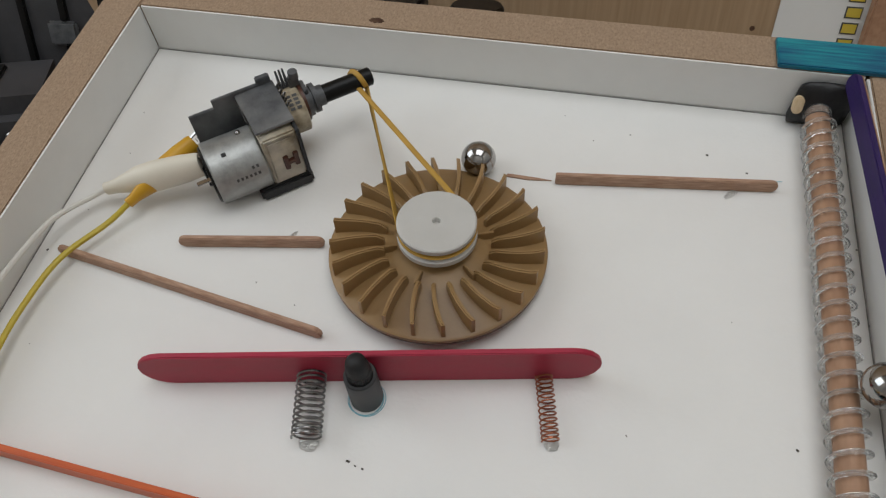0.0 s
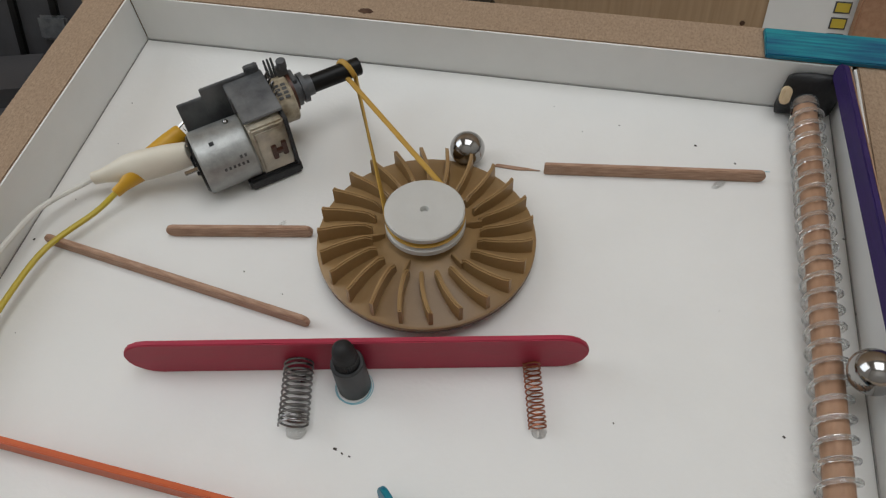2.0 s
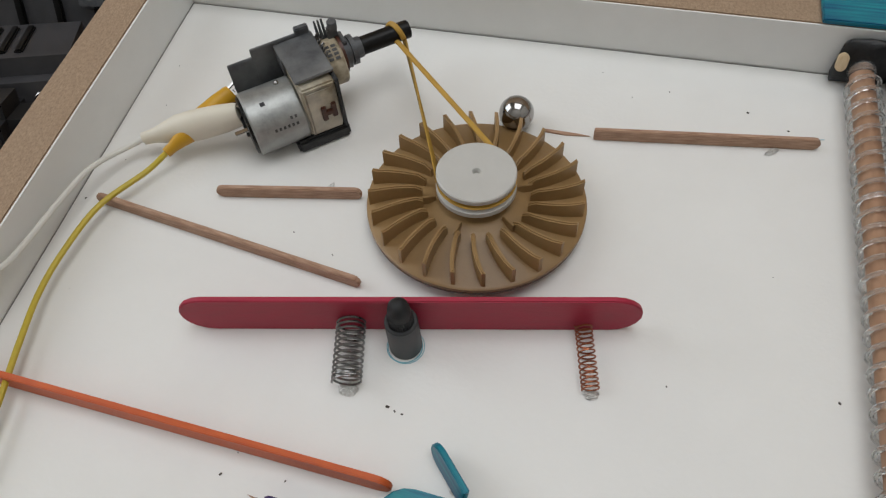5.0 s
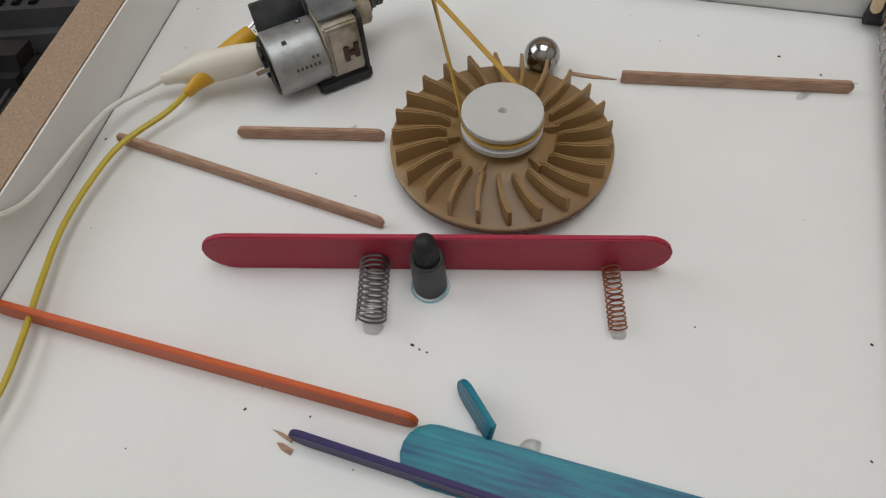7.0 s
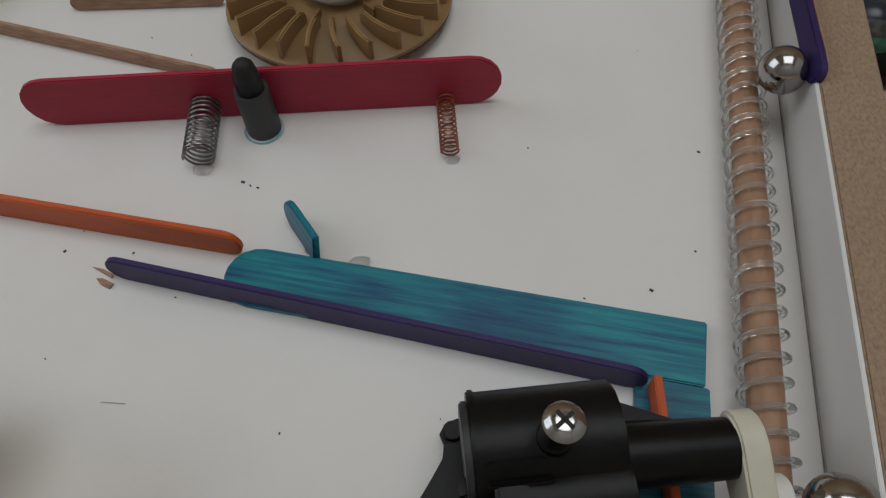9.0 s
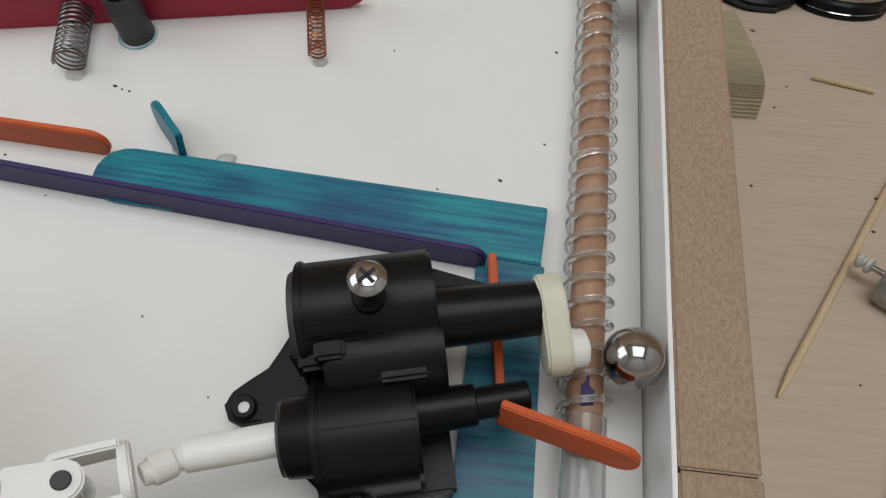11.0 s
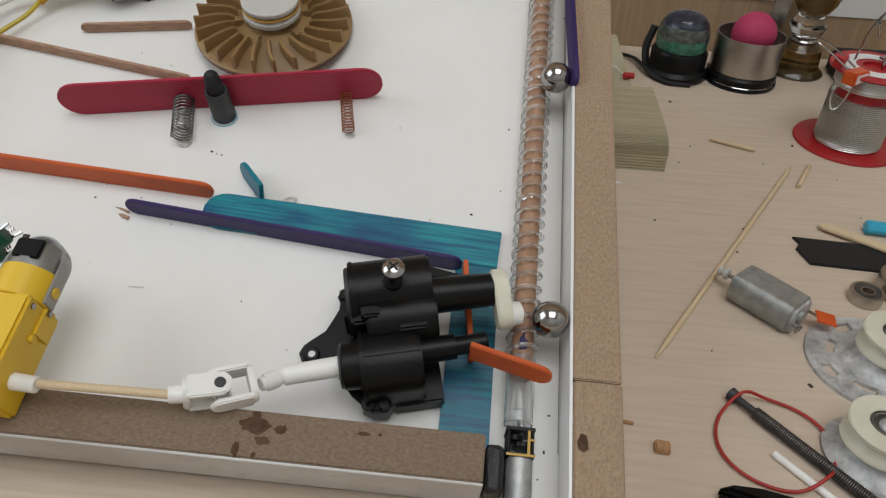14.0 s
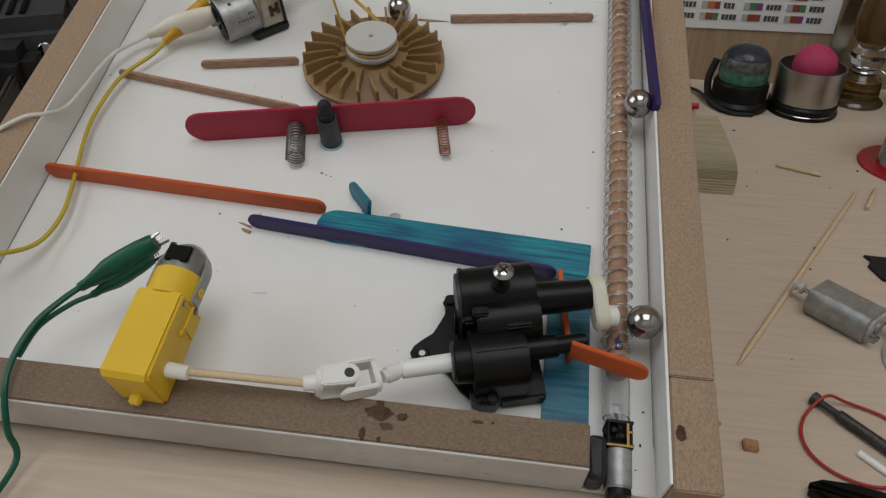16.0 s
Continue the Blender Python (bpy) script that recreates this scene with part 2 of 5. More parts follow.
def join(*meshes):
    """Several bmeshes as one."""
    out = bmesh.new()
    for bm in meshes:
        tmp = bpy.data.meshes.new("tmp")
        bm.to_mesh(tmp)
        out.from_mesh(tmp)
        bm.free()
        bpy.data.meshes.remove(tmp)
    return out


def moved(bm, m):
    bmesh.ops.transform(bm, matrix=m, verts=bm.verts)
    return bm


def block(lo, hi, bevel=0.0004, seg=2):
    bm = bmesh.new()
    bmesh.ops.create_cube(bm, size=1)
    for v in bm.verts:
        v.co = Vector([lo[i] + (v.co[i] + 0.5) * (hi[i] - lo[i]) for i in range(3)])
    if bevel:
        bmesh.ops.bevel(bm, geom=bm.edges[:], offset=bevel, segments=seg, affect="EDGES", clamp_overlap=True)
    return bm


def lathe(profile, seg=32):
    """Turns (radius, height) pairs round z; ends with radius 0 close it."""
    verts, faces, rings = [], [], []
    for r, z in profile:
        if r <= 1e-7:
            rings.append([len(verts)])
            verts.append((0, 0, z))
        else:
            rings.append(list(range(len(verts), len(verts) + seg)))
            verts += [(r * math.cos(2 * math.pi * k / seg), r * math.sin(2 * math.pi * k / seg), z) for k in range(seg)]
    for a, b in zip(rings, rings[1:]):
        for k in range(seg):
            j = (k + 1) % seg
            if len(a) == 1 and len(b) > 1:
                faces.append((a[0], b[k], b[j]))
            elif len(b) == 1 and len(a) > 1:
                faces.append((a[k], a[j], b[0]))
            elif len(a) > 1:
                faces.append((a[k], a[j], b[j], b[k]))
    me = bpy.data.meshes.new("tmp")
    me.from_pydata(verts, [], faces)
    bm = bmesh.new()
    bm.from_mesh(me)
    bpy.data.meshes.remove(me)
    bmesh.ops.recalc_face_normals(bm, faces=bm.faces)
    return bm


def along(p, q):
    """The pose whose z runs from p towards q."""
    d = Vector(q) - Vector(p)
    return Matrix.Translation(p) @ d.to_track_quat("Z", "Y").to_matrix().to_4x4(), d.length


def rod(p, q, r, r2=None, seg=20, edge=0.12):
    """A solid bar from p to q with softened rims."""
    m, length = along(p, q)
    r2 = r if r2 is None else r2
    e = min(r, r2, length) * edge
    return moved(lathe([(0, 0), (r - e, 0), (r, e), (r2, length - e), (r2 - e, length), (0, length)], seg), m)


def ball(c, r, seg=32):
    bm = bmesh.new()
    bmesh.ops.create_uvsphere(bm, u_segments=seg, v_segments=seg // 2, radius=r)
    return moved(bm, Matrix.Translation(c))


def sweep(points, r, seg=8, closed=False, flat=1.0, tip=None):
    """A round wire through the points; tip: another radius at its end; flat: squashes one way."""
    pts = [Vector(p) for p in points]
    n = len(pts)
    verts, faces = [], []
    normal = None
    for k, p in enumerate(pts):
        if closed:
            d = (pts[(k + 1) % n] - pts[k - 1]).normalized()
        else:
            d = (pts[min(k + 1, n - 1)] - pts[max(k - 1, 0)]).normalized()
        if normal is None:
            normal = d.orthogonal().normalized()
        normal = (normal - d * normal.dot(d)).normalized()
        side = d.cross(normal)
        rk = r if tip is None else r + (tip - r) * k / (n - 1)
        for j in range(seg):
            a = 2 * math.pi * j / seg
            verts.append(p + rk * (math.cos(a) * normal + flat * math.sin(a) * side))
    for k in range(n if closed else n - 1):
        for j in range(seg):
            a, b = k * seg, ((k + 1) % n) * seg
            faces.append((a + j, a + (j + 1) % seg, b + (j + 1) % seg, b + j))
    if not closed:
        faces.append(tuple(range(seg))[::-1])
        faces.append(tuple(range((n - 1) * seg, n * seg)))
    me = bpy.data.meshes.new("tmp")
    me.from_pydata([tuple(v) for v in verts], [], faces)
    bm = bmesh.new()
    bm.from_mesh(me)
    bpy.data.meshes.remove(me)
    bmesh.ops.recalc_face_normals(bm, faces=bm.faces)
    return bm


def smooth_path(points, steps=8):
    """A soft curve through the points."""
    pts = [Vector(p) for p in points]
    pts = [2 * pts[0] - pts[1]] + pts + [2 * pts[-1] - pts[-2]]
    out = []
    for a, b, c, d in zip(pts, pts[1:], pts[2:], pts[3:]):
        for k in range(steps):
            t = k / steps
            out.append(0.5 * (2 * b + (c - a) * t + (2 * a - 5 * b + 4 * c - d) * t * t + (3 * b - a - 3 * c + d) * t ** 3))
    out.append(pts[-2])
    return out


def helix(p, q, r, turns, wire, per=18, seg=6, close=0.06):
    """A coil spring from p to q; close: the share of turns that lie together at either end."""
    m, length = along(p, q)
    pts, total = [], int(turns * per)
    for k in range(total + 1):
        s = k / total
        squeezed = s if not close else (s - close * 0.5 * math.sin(2 * math.pi * s))
        pts.append(m @ Vector((r * math.cos(2 * math.pi * turns * s), r * math.sin(2 * math.pi * turns * s), length * squeezed)))
    return sweep(pts, wire, seg)


def plate(outline, z0, z1, bevel=0.0003):
    """A flat piece with the given outline in x and y, from z0 to z1."""
    bm = bmesh.new()
    f = bm.faces.new([bm.verts.new((x, y, z0)) for x, y in outline])
    up = bmesh.ops.extrude_face_region(bm, geom=[f])
    bmesh.ops.translate(bm, verts=[v for v in up["geom"] if isinstance(v, bmesh.types.BMVert)], vec=(0, 0, z1 - z0))
    bmesh.ops.recalc_face_normals(bm, faces=bm.faces)
    if bevel:
        sharp = [e for e in bm.edges if len(e.link_faces) == 2 and e.calc_face_angle() > 1.0]
        bmesh.ops.bevel(bm, geom=sharp, offset=bevel, segments=2, affect="EDGES", clamp_overlap=True)
    return bm


def lolly(length, width, left=True, right=True, n=10):
    """The outline of a craft stick from x = 0 to length; left, right: whether that end is round."""
    h = width / 2
    out = [(length - h + h * math.cos(a), h * math.sin(a)) for a in np.linspace(-math.pi / 2, math.pi / 2, n)] if right else [(length, -h), (length, h)]
    out += [(h + h * math.cos(a), h * math.sin(a)) for a in np.linspace(math.pi / 2, 3 * math.pi / 2, n)] if left else [(0, h), (0, -h)]
    return out


def finish(ob, smooth=True):
    if smooth:
        ob.data.polygons.foreach_set("use_smooth", [True] * len(ob.data.polygons))
        ob.data.set_sharp_from_angle(angle=radians(38))
    return ob


def part(name, bm, material, parent=None, label="", smooth=True):
    """One mesh object from a bmesh, under a thing or a part."""
    me = bpy.data.meshes.new(name)
    bm.to_mesh(me)
    bm.free()
    me.materials.append(material)
    ob = new(name, me)
    if parent is not None:
        ob.parent = parent
    if label:
        ob["label"] = label
    return finish(ob, smooth)


def thing(name, m, label, category, group="", kind=""):
    """An empty at the base of a thing, to carry its parts."""
    ob = new(name)
    ob.empty_display_size = 0.01
    ob.matrix_world = m
    return tagged(ob, label, category, group, kind)


def single(name, bm, material, m, label, category, group="", kind="", smooth=True):
    """A thing that is one mesh."""
    ob = part(name, bm, material, None, "", smooth)
    ob.matrix_world = m
    return tagged(ob, label, category, group, kind)


def tray(x, y, z=0.0, turn=0.0):
    """A pose on the tray's board."""
    return BOARD @ pose(x, y, z, 0, 0, turn)


def heading(p, q):
    return math.degrees(math.atan2(q[1] - p[1], q[0] - p[0]))


def reach(p, q):
    return math.hypot(q[0] - p[0], q[1] - p[1])


# ---- the room ----
single("desk", block((-0.75, -0.55, -0.03), (1.0, 0.455, 0.0), 0.002), DESK, I4, "pale birch desk top with scattered crumbs and parts", "desk", kind="structure")
single("wall_north", block((-1.4, 0.455, -0.75), (1.9, 0.50, 2.4), 0), PANEL, I4, "oak-veneer wall panel with vertical grain behind the desk", "wall", kind="structure")
single("wall_east", block((1.9, -2.0, -0.75), (1.96, 0.50, 2.4), 0), PLASTER, I4, "plain plastered room wall", "wall", kind="structure")
single("wall_south", block((-1.4, -2.06, -0.75), (1.9, -2.0, 2.4), 0), PLASTER, I4, "plain plastered room wall", "wall", kind="structure")
single("wall_west", join(block((-1.46, -2.0, -0.75), (-1.4, 0.45, 0.55), 0), block((-1.46, -2.0, 1.75), (-1.4, 0.45, 2.4), 0), block((-1.46, -2.0, 0.55), (-1.4, -0.84, 1.75), 0), block((-1.46, 0.38, 0.55), (-1.4, 0.45, 1.75), 0)),
       PLASTER, I4, "plain plastered room wall with a window opening", "wall", kind="structure")
single("ceiling", block((-1.4, -2.0, 2.4), (1.9, 0.455, 2.46), 0), PLASTER, I4, "plain white ceiling", "ceiling", kind="structure")
single("floor", block((-1.4, -2.0, -0.81), (1.9, 0.455, -0.75), 0), FLOOR, I4, "brown floor under the desk", "floor", kind="structure")

# ---- the tray that holds the marble run ----
RUN = thing("marble_run_tray", BOARD, "white-floored tray with raw fibreboard rim, leaning on the desk", "tray")
part("board", block((-0.019, -0.0135, -0.004), (0.319, 0.319, 0.0), 0.0004), WHITE, RUN, "white painted floor of the tray")
rail = part("rail", block((-0.019, -0.0135, 0.0002), (-0.0008, 0.319, 0.0235), 0.0005), MDF, RUN)
part("liner", block((-0.0008, 0.0038, 0.0002), (0.0, 0.2998, 0.0233), 0.0001), LINER, rail, "white melamine inner face")
rail = part("rail", block((-0.0006, 0.3008, 0.0002), (0.2998, 0.319, 0.0235), 0.0005), MDF, RUN)
part("liner", block((0.0002, 0.3, 0.0002), (0.2996, 0.3008, 0.0233), 0.0001), LINER, rail, "white melamine inner face")
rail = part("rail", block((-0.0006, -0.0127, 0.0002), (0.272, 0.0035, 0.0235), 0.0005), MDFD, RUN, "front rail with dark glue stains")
part("liner", block((-0.019, -0.0137, -0.0035), (0.272, -0.0128, 0.0232), 0.0002), LINER_SHADED_WORN, rail, "white melamine outer face")
rail = part("rail", block((0.3012, 0.0262, 0.0002), (0.3182, 0.3192, 0.0235), 0.0005), MDF, RUN)
part("liner", block((0.3, -0.0150, 0.0002), (0.3011, 0.2998, 0.0232), 0.0002), LINER, rail, "white melamine inner face")
part("rail", block((0.3013, -0.0172, -0.0036), (0.3185, 0.0260, 0.0233), 0.0006), MDF, RUN)
part("joint", join(block((0.0001, 0.0040, 0.00005), (0.0004, 0.2996, 0.0003), 0), block((0.0004, 0.2994, 0.00005), (0.2994, 0.2997, 0.0003), 0), block((0.2995, 0.0060, 0.00005), (0.2998, 0.2994, 0.0003), 0)), JOINT_GREY, RUN, "thin grey joint along the floor edge", smooth=False)
single("prop_block", block((0.05, 0.20, 0.0), (0.27, 0.245, 0.088), 0.002), DECK, I4, "rough pine block propping up the tray", "wood block")


def blot(cx, cy, r, seed, flat=1.0, n=18):
    rnd = random.Random(seed)
    return [(cx + r * (0.7 + 0.5 * rnd.random()) * math.cos(2 * math.pi * k / n), cy + flat * r * (0.7 + 0.5 * rnd.random()) * math.sin(2 * math.pi * k / n)) for k in range(n)]


STAIN = shade("dark_glue_stain", (0.105, 0.060, 0.040), (0.055, 0.030, 0.019), 500, rough=0.85, bump=0.12, fine=300, stain=(0.14, 0.085, 0.055), stain_amount=0.7, gloss=0.12)
for k, (x, y, r, fl) in enumerate(((0.1942, -0.0015, 0.0052, 0.55), (0.2030, -0.0022, 0.0022, 0.8), (0.1975, -0.0065, 0.0026, 0.6), (0.1893, -0.0100, 0.0013, 2.0), (0.1940, 0.0022, 0.0016, 0.8), (0.1955, -0.0115, 0.0008, 1.4), (0.2310, -0.0008, 0.0022, 0.35), (0.2365, -0.0005, 0.0006, 0.9), (0.3045, 0.004, 0.0022, 1.4), (0.1062, 0.3055, 0.0035, 0.5))):
    single("glue_stain", plate(blot(x, y, r, k, fl), 0.02345, 0.02365, 0.0), STAIN, BOARD, "dark brown glue stain on the tray rim", "stain", "glue stains", smooth=False)
rnd = random.Random(21)
bits = []
for k in range(24):
    x, z = 0.03 + 0.24 * rnd.random() ** 0.6, rnd.uniform(0.001, 0.022)
    s = rnd.uniform(0.0003, 0.0016)
    bits.append(block((x - s, -0.01378, z - 0.0002), (x + s, -0.01372, z + rnd.uniform(-0.0001, 0.0002)), 0))
single("scuff_marks", join(*bits), shade("scuffed_edge", (0.50, 0.44, 0.36), (0.36, 0.30, 0.24), 300, rough=0.8), BOARD, "brown scuff marks on the white outer face", "scuff", kind="stuff", smooth=False)

# ---- craft sticks on the board ----


def edge_stick(p, q, height, material, label, left=True, right=True, thick=0.002, lift=0.0, group="craft sticks on edge", lean=0.0):
    """A craft stick standing on its long edge from p to q."""
    bm = plate(lolly(reach(p, q), height, left, right), -thick / 2, thick / 2, 0.00035)
    m = tray(p[0], p[1], lift, heading(p, q)) @ pose(0, 0, height / 2, 90 + lean)
    return single("craft_stick", bm, material, m, label, "craft stick", group)


edge_stick((0.1895, 0.2495), (0.2722, 0.2590), 0.0055, TAN, "plain wooden stirrer on edge, one end cut square", left=False)
edge_stick((0.0545, 0.1968), (0.1090, 0.2055), 0.0055, TAN, "short plain wooden stirrer on edge with round ends")
edge_stick((0.0105, 0.1858), (0.1190, 0.1685), 0.0055, TAN, "long plain wooden stirrer on edge, sloping down")
edge_stick((0.0660, 0.1427), (0.2124, 0.1710), 0.0192, PINK, "wide magenta-dyed craft stick on edge, held by springs")
edge_stick((0.0015, 0.1122), (0.1475, 0.1038), 0.0100, ORANGE, "orange-dyed craft stick on edge, sloping ramp")
edge_stick((0.1122, 0.0927), (0.2582, 0.0790), 0.0096, PURPLE, "violet-dyed craft stick on edge beside the teal ramp")
edge_stick((0.1688, 0.1046), (0.1565, 0.1180), 0.0105, TEAL, "short teal-dyed fin on edge with a round end", left=False, lift=0.0004, lean=9)
edge_stick((0.2595, 0.0785), (0.2652, 0.0370), 0.0080, ORANGE, "short orange-dyed stick on edge under the gearbox", lift=0.0021, left=False, right=False)
edge_stick((0.2640, 0.0345), (0.2940, 0.0268), 0.0098, ORANGE, "short orange-dyed fin reaching over the lift coil", lift=0.0158, left=False, lean=-8)
edge_stick((0.2945, 0.2990), (0.3008, 0.1660), 0.0070, PURPLE, "long violet-dyed stick fixed along the tray rim", lift=0.0205, thick=0.0026, lean=-12)
rim_stick = bpy.data.objects["craft_stick.009"]
part("bare_edge", plate(lolly(0.1300, 0.0068), -0.0018, -0.00132, 0.0), TAN, rim_stick, "unpainted pale face")
p, q = (0.1440, 0.0968), (0.2733, 0.0893)
single("craft_stick", plate(lolly(reach(p, q), 0.0180, True, False), 0.0002, 0.0022, 0.0004), TEAL, tray(p[0], p[1], 0, heading(p, q)), "wide teal-dyed craft stick glued flat to the board", "craft stick", "flat craft sticks")
single("craft_stick", plate([(0.2553, 0.0040), (0.2742, 0.0042), (0.2738, 0.0800), (0.2556, 0.0812)], 0.0002, 0.0020, 0.0003), TEAL, BOARD, "wide teal-dyed stick laid flat, cut square", "craft stick", "flat craft sticks")
single("craft_stick", plate(lolly(0.078, 0.0158, False, True), 0.0, 0.0022, 0.0004), TEAL, tray(0.2672, 0.3082, 0.0237, 0.2), "teal-dyed stick laid across the top of the rim", "craft stick", "flat craft sticks")
single("wood_sliver", plate([(0.1700, 0.2494), (0.1790, 0.2490), (0.1882, 0.2500), (0.1826, 0.2505), (0.1708, 0.2508)], 0.0, 0.0007, 0.0001), TAN, BOARD, "thin splinter of stirrer wood on the board", "splinter")
for pts in ([(0.1052, 0.0940), (0.1085, 0.0926), (0.1122, 0.0912), (0.1122, 0.0924), (0.1088, 0.0936)], [(0.1078, 0.0905), (0.1098, 0.0888), (0.1130, 0.0878), (0.1134, 0.0896), (0.1096, 0.0908)]):
    single("wood_sliver", plate(pts, 0.0, 0.0006, 0.0001), TAN, BOARD, "torn splinter beside the violet stick", "splinter")

# clear glue blobs
for k, (x, y, r, h) in enumerate(((0.1252, 0.1316, 0.0034, 0.0010), (0.2004, 0.1448, 0.0024, 0.0008), (0.1800, 0.1050, 0.0032, 0.0018), (0.1650, 0.1075, 0.0016, 0.0016), (0.2560, 0.2548, 0.0040, 0.0006), (0.0950, 0.2075, 0.0030, 0.0004))):
    bm = lathe([(0, h), (r * 0.5, h * 0.85), (r * 0.85, h * 0.45), (r, 0)], 16)
    for v in bm.verts:
        v.co.y *= 0.75 if k < 4 else 0.35
        v.co.x *= 1.0 + 0.12 * math.sin(7 * v.co.y / r)
    single("glue_blob", bm, GLUE, tray(x, y, 0.0002, 12 * k), "clear hardened glue blob on the white board", "glue", "glue blobs")

# crumbs, pencil and marker traces on the board
rnd = random.Random(5)
bits = []
spots = [(0.144, 0.127), (0.1415, 0.1275), (0.139, 0.1285), (0.004, 0.186), (0.274, 0.157), (0.272, 0.121), (0.260, 0.107), (0.299, 0.236), (0.115, 0.100), (0.247, 0.273), (0.262, 0.266), (0.095, 0.098), (0.152, 0.094), (0.30, 0.205), (0.296, 0.02), (0.2925, -0.004), (0.2945, 0.006)]
spots += [(rnd.uniform(0.01, 0.27), rnd.uniform(0.02, 0.295)) for _ in range(34)]
for k, (x, y) in enumerate(spots):
    s = rnd.uniform(0.00012, 0.0003) if k > 16 else rnd.uniform(0.0003, 0.0006)
    bits.append(moved(block((-s, -0.6 * s, 0), (s, 0.6 * s, 0.0003), 0), pose(x, y, 0, 0, 0, rnd.uniform(0, 180))))
single("crumbs", join(*bits), DIRT, BOARD, "dark crumbs and specks scattered on the white board", "crumbs", kind="stuff", smooth=False)
single("pencil_line", moved(block((-0.0032, -0.00014, 0), (0.0032, 0.00014, 0.0001), 0), pose(0.1265, 0.0566, 0.0001, 0, 0, 4)), PRINT_GREY, BOARD, "short faint grey pencil line on the board", "pen mark", smooth=False)
bits = [moved(block((-0.007, -0.00012, 0), (0.007, 0.00012, 0.0001), 0), pose(0.268, 0.2630, 0.0001, 0, 0, 7))]
for r, dx in ((0.0057, 0.0), (0.0060, 0.0003), (0.0058, -0.0003)):
    bits.append(sweep([(0.1395 + dx + r * math.cos(a), 0.1496 + r * math.sin(a), 0.0001) for a in np.linspace(0, 2 * math.pi, 40)[:-1]], 0.00016, 4, True))
single("marker_lines", join(*bits), INK, BOARD, "thin blue marker lines drawn on the board", "pen mark", kind="stuff", smooth=False)

# ---- springs and post of the rocker ----
post = thing("pivot_post", tray(0.1395, 0.1502) @ Matrix.Diagonal((0.92, 0.92, 1.1, 1)), "dark grey plastic pivot post beside the magenta stick", "post")
part("sleeve", lathe([(0, 0), (0.0057, 0), (0.0059, 0.0004), (0.0057, 0.0156), (0.0053, 0.0160), (0.0045, 0.0160), (0.0045, 0.0120), (0, 0.0120)], 36), CHAR, post)
ribs = []
for k in range(72):
    r = 0.0044 if k % 2 else 0.00415
    ribs.append((r * math.cos(2 * math.pi * k / 72), r * math.sin(2 * math.pi * k / 72)))
cap = part("cap", join(plate(ribs, 0.0125, 0.0198, 0), lathe([(0.0042, 0.0198), (0.0040, 0.0206), (0.0039, 0.0222), (0.0034, 0.0244), (0.0022, 0.0257), (0.0008, 0.0262), (0, 0.0262)], 30)), BLACKM, post, "ribbed black cap with a domed top")
single("steel_spring", helix((0.1254, 0.1318, 0.0053), (0.1206, 0.1545, 0.0056), 0.0046, 13, 0.00038, 20, 6), WIRE, BOARD, "grey steel coil spring lying below the magenta stick", "spring", "rocker springs")
single("copper_spring", helix((0.1998, 0.1450, 0.0034), (0.1950, 0.1665, 0.0036), 0.0027, 13, 0.00029, 18, 6), COPPER, BOARD, "thin copper-coloured coil spring below the magenta stick", "spring", "rocker springs")

# ---- impeller wheel ----
FAN = (0.1516, 0.2078)
wheel = thing("impeller_wheel", tray(FAN[0], FAN[1], 0.0024, 0) @ pose(0, 0, 0, -4.5) @ pose(0, 0, 0, 0, 0, 8), "ochre plastic impeller wheel with curved blades and white pulley", "wheel")
part("disc", lathe([(0, 0.0018), (0.0386, 0.0018), (0.0394, 0.0024), (0.0394, 0.0036), (0.0386, 0.0042), (0.0170, 0.0050), (0.0150, 0.0062), (0, 0.0062)], 72), OCHRE, wheel)
# Shade under the disc edge, put into the rim's dark colour.
part("rim", lathe([(0.0380, 0.0008), (0.0392, 0.0010), (0.0394, 0.0019), (0.0386, 0.0021), (0.0360, 0.0018)], 72), OCHRE_SHADED, wheel, "underside rim coloured dark for its shade")
part("foot", lathe([(0, -0.0024), (0.004, -0.0024), (0.004, 0.0018), (0, 0.0018)], 20), BLACKM, wheel)


def blade_mesh():
    """A curved blade, tall at its inner end, with a flared outer tip."""
    verts, faces, n = [], [], 9
    for k in range(n):
        s = k / (n - 1)
        r = 0.0192 + s * 0.0190
        a = 0.115 * s ** 1.4
        t = 0.00078 - 0.0001 * s
        top = 0.0100 + 0.0012 * s + (0.0006 if k == n - 1 else 0)
        if k == 0:
            top = 0.0086
        for side in (-1, 1):
            x, y = r * math.cos(a) - side * t * math.sin(a), r * math.sin(a) + side * t * math.cos(a)
            verts += [(x, y, 0.0042), (x * 0.999, y * 0.999, top)]
    for k in range(n - 1):
        a, b = 4 * k, 4 * k + 4
        faces += [(a, b, b + 1, a + 1), (a + 2, a + 3, b + 3, b + 2), (a + 1, b + 1, b + 3, a + 3)]
    faces += [(0, 1, 3, 2), (4 * n - 4, 4 * n - 2, 4 * n - 1, 4 * n - 3)]
    me = bpy.data.meshes.new("blade")
    me.from_pydata(verts, [], faces)
    bm = bmesh.new()
    bm.from_mesh(me)
    bpy.data.meshes.remove(me)
    bmesh.ops.recalc_face_normals(bm, faces=bm.faces)
    top = [e for e in bm.edges if len(e.link_faces) == 2 and e.calc_face_angle() > 1.0 and min(v.co.z for v in e.verts) > 0.005]
    bmesh.ops.bevel(bm, geom=top, offset=0.0005, segments=2, affect="EDGES", clamp_overlap=True)
    return bm


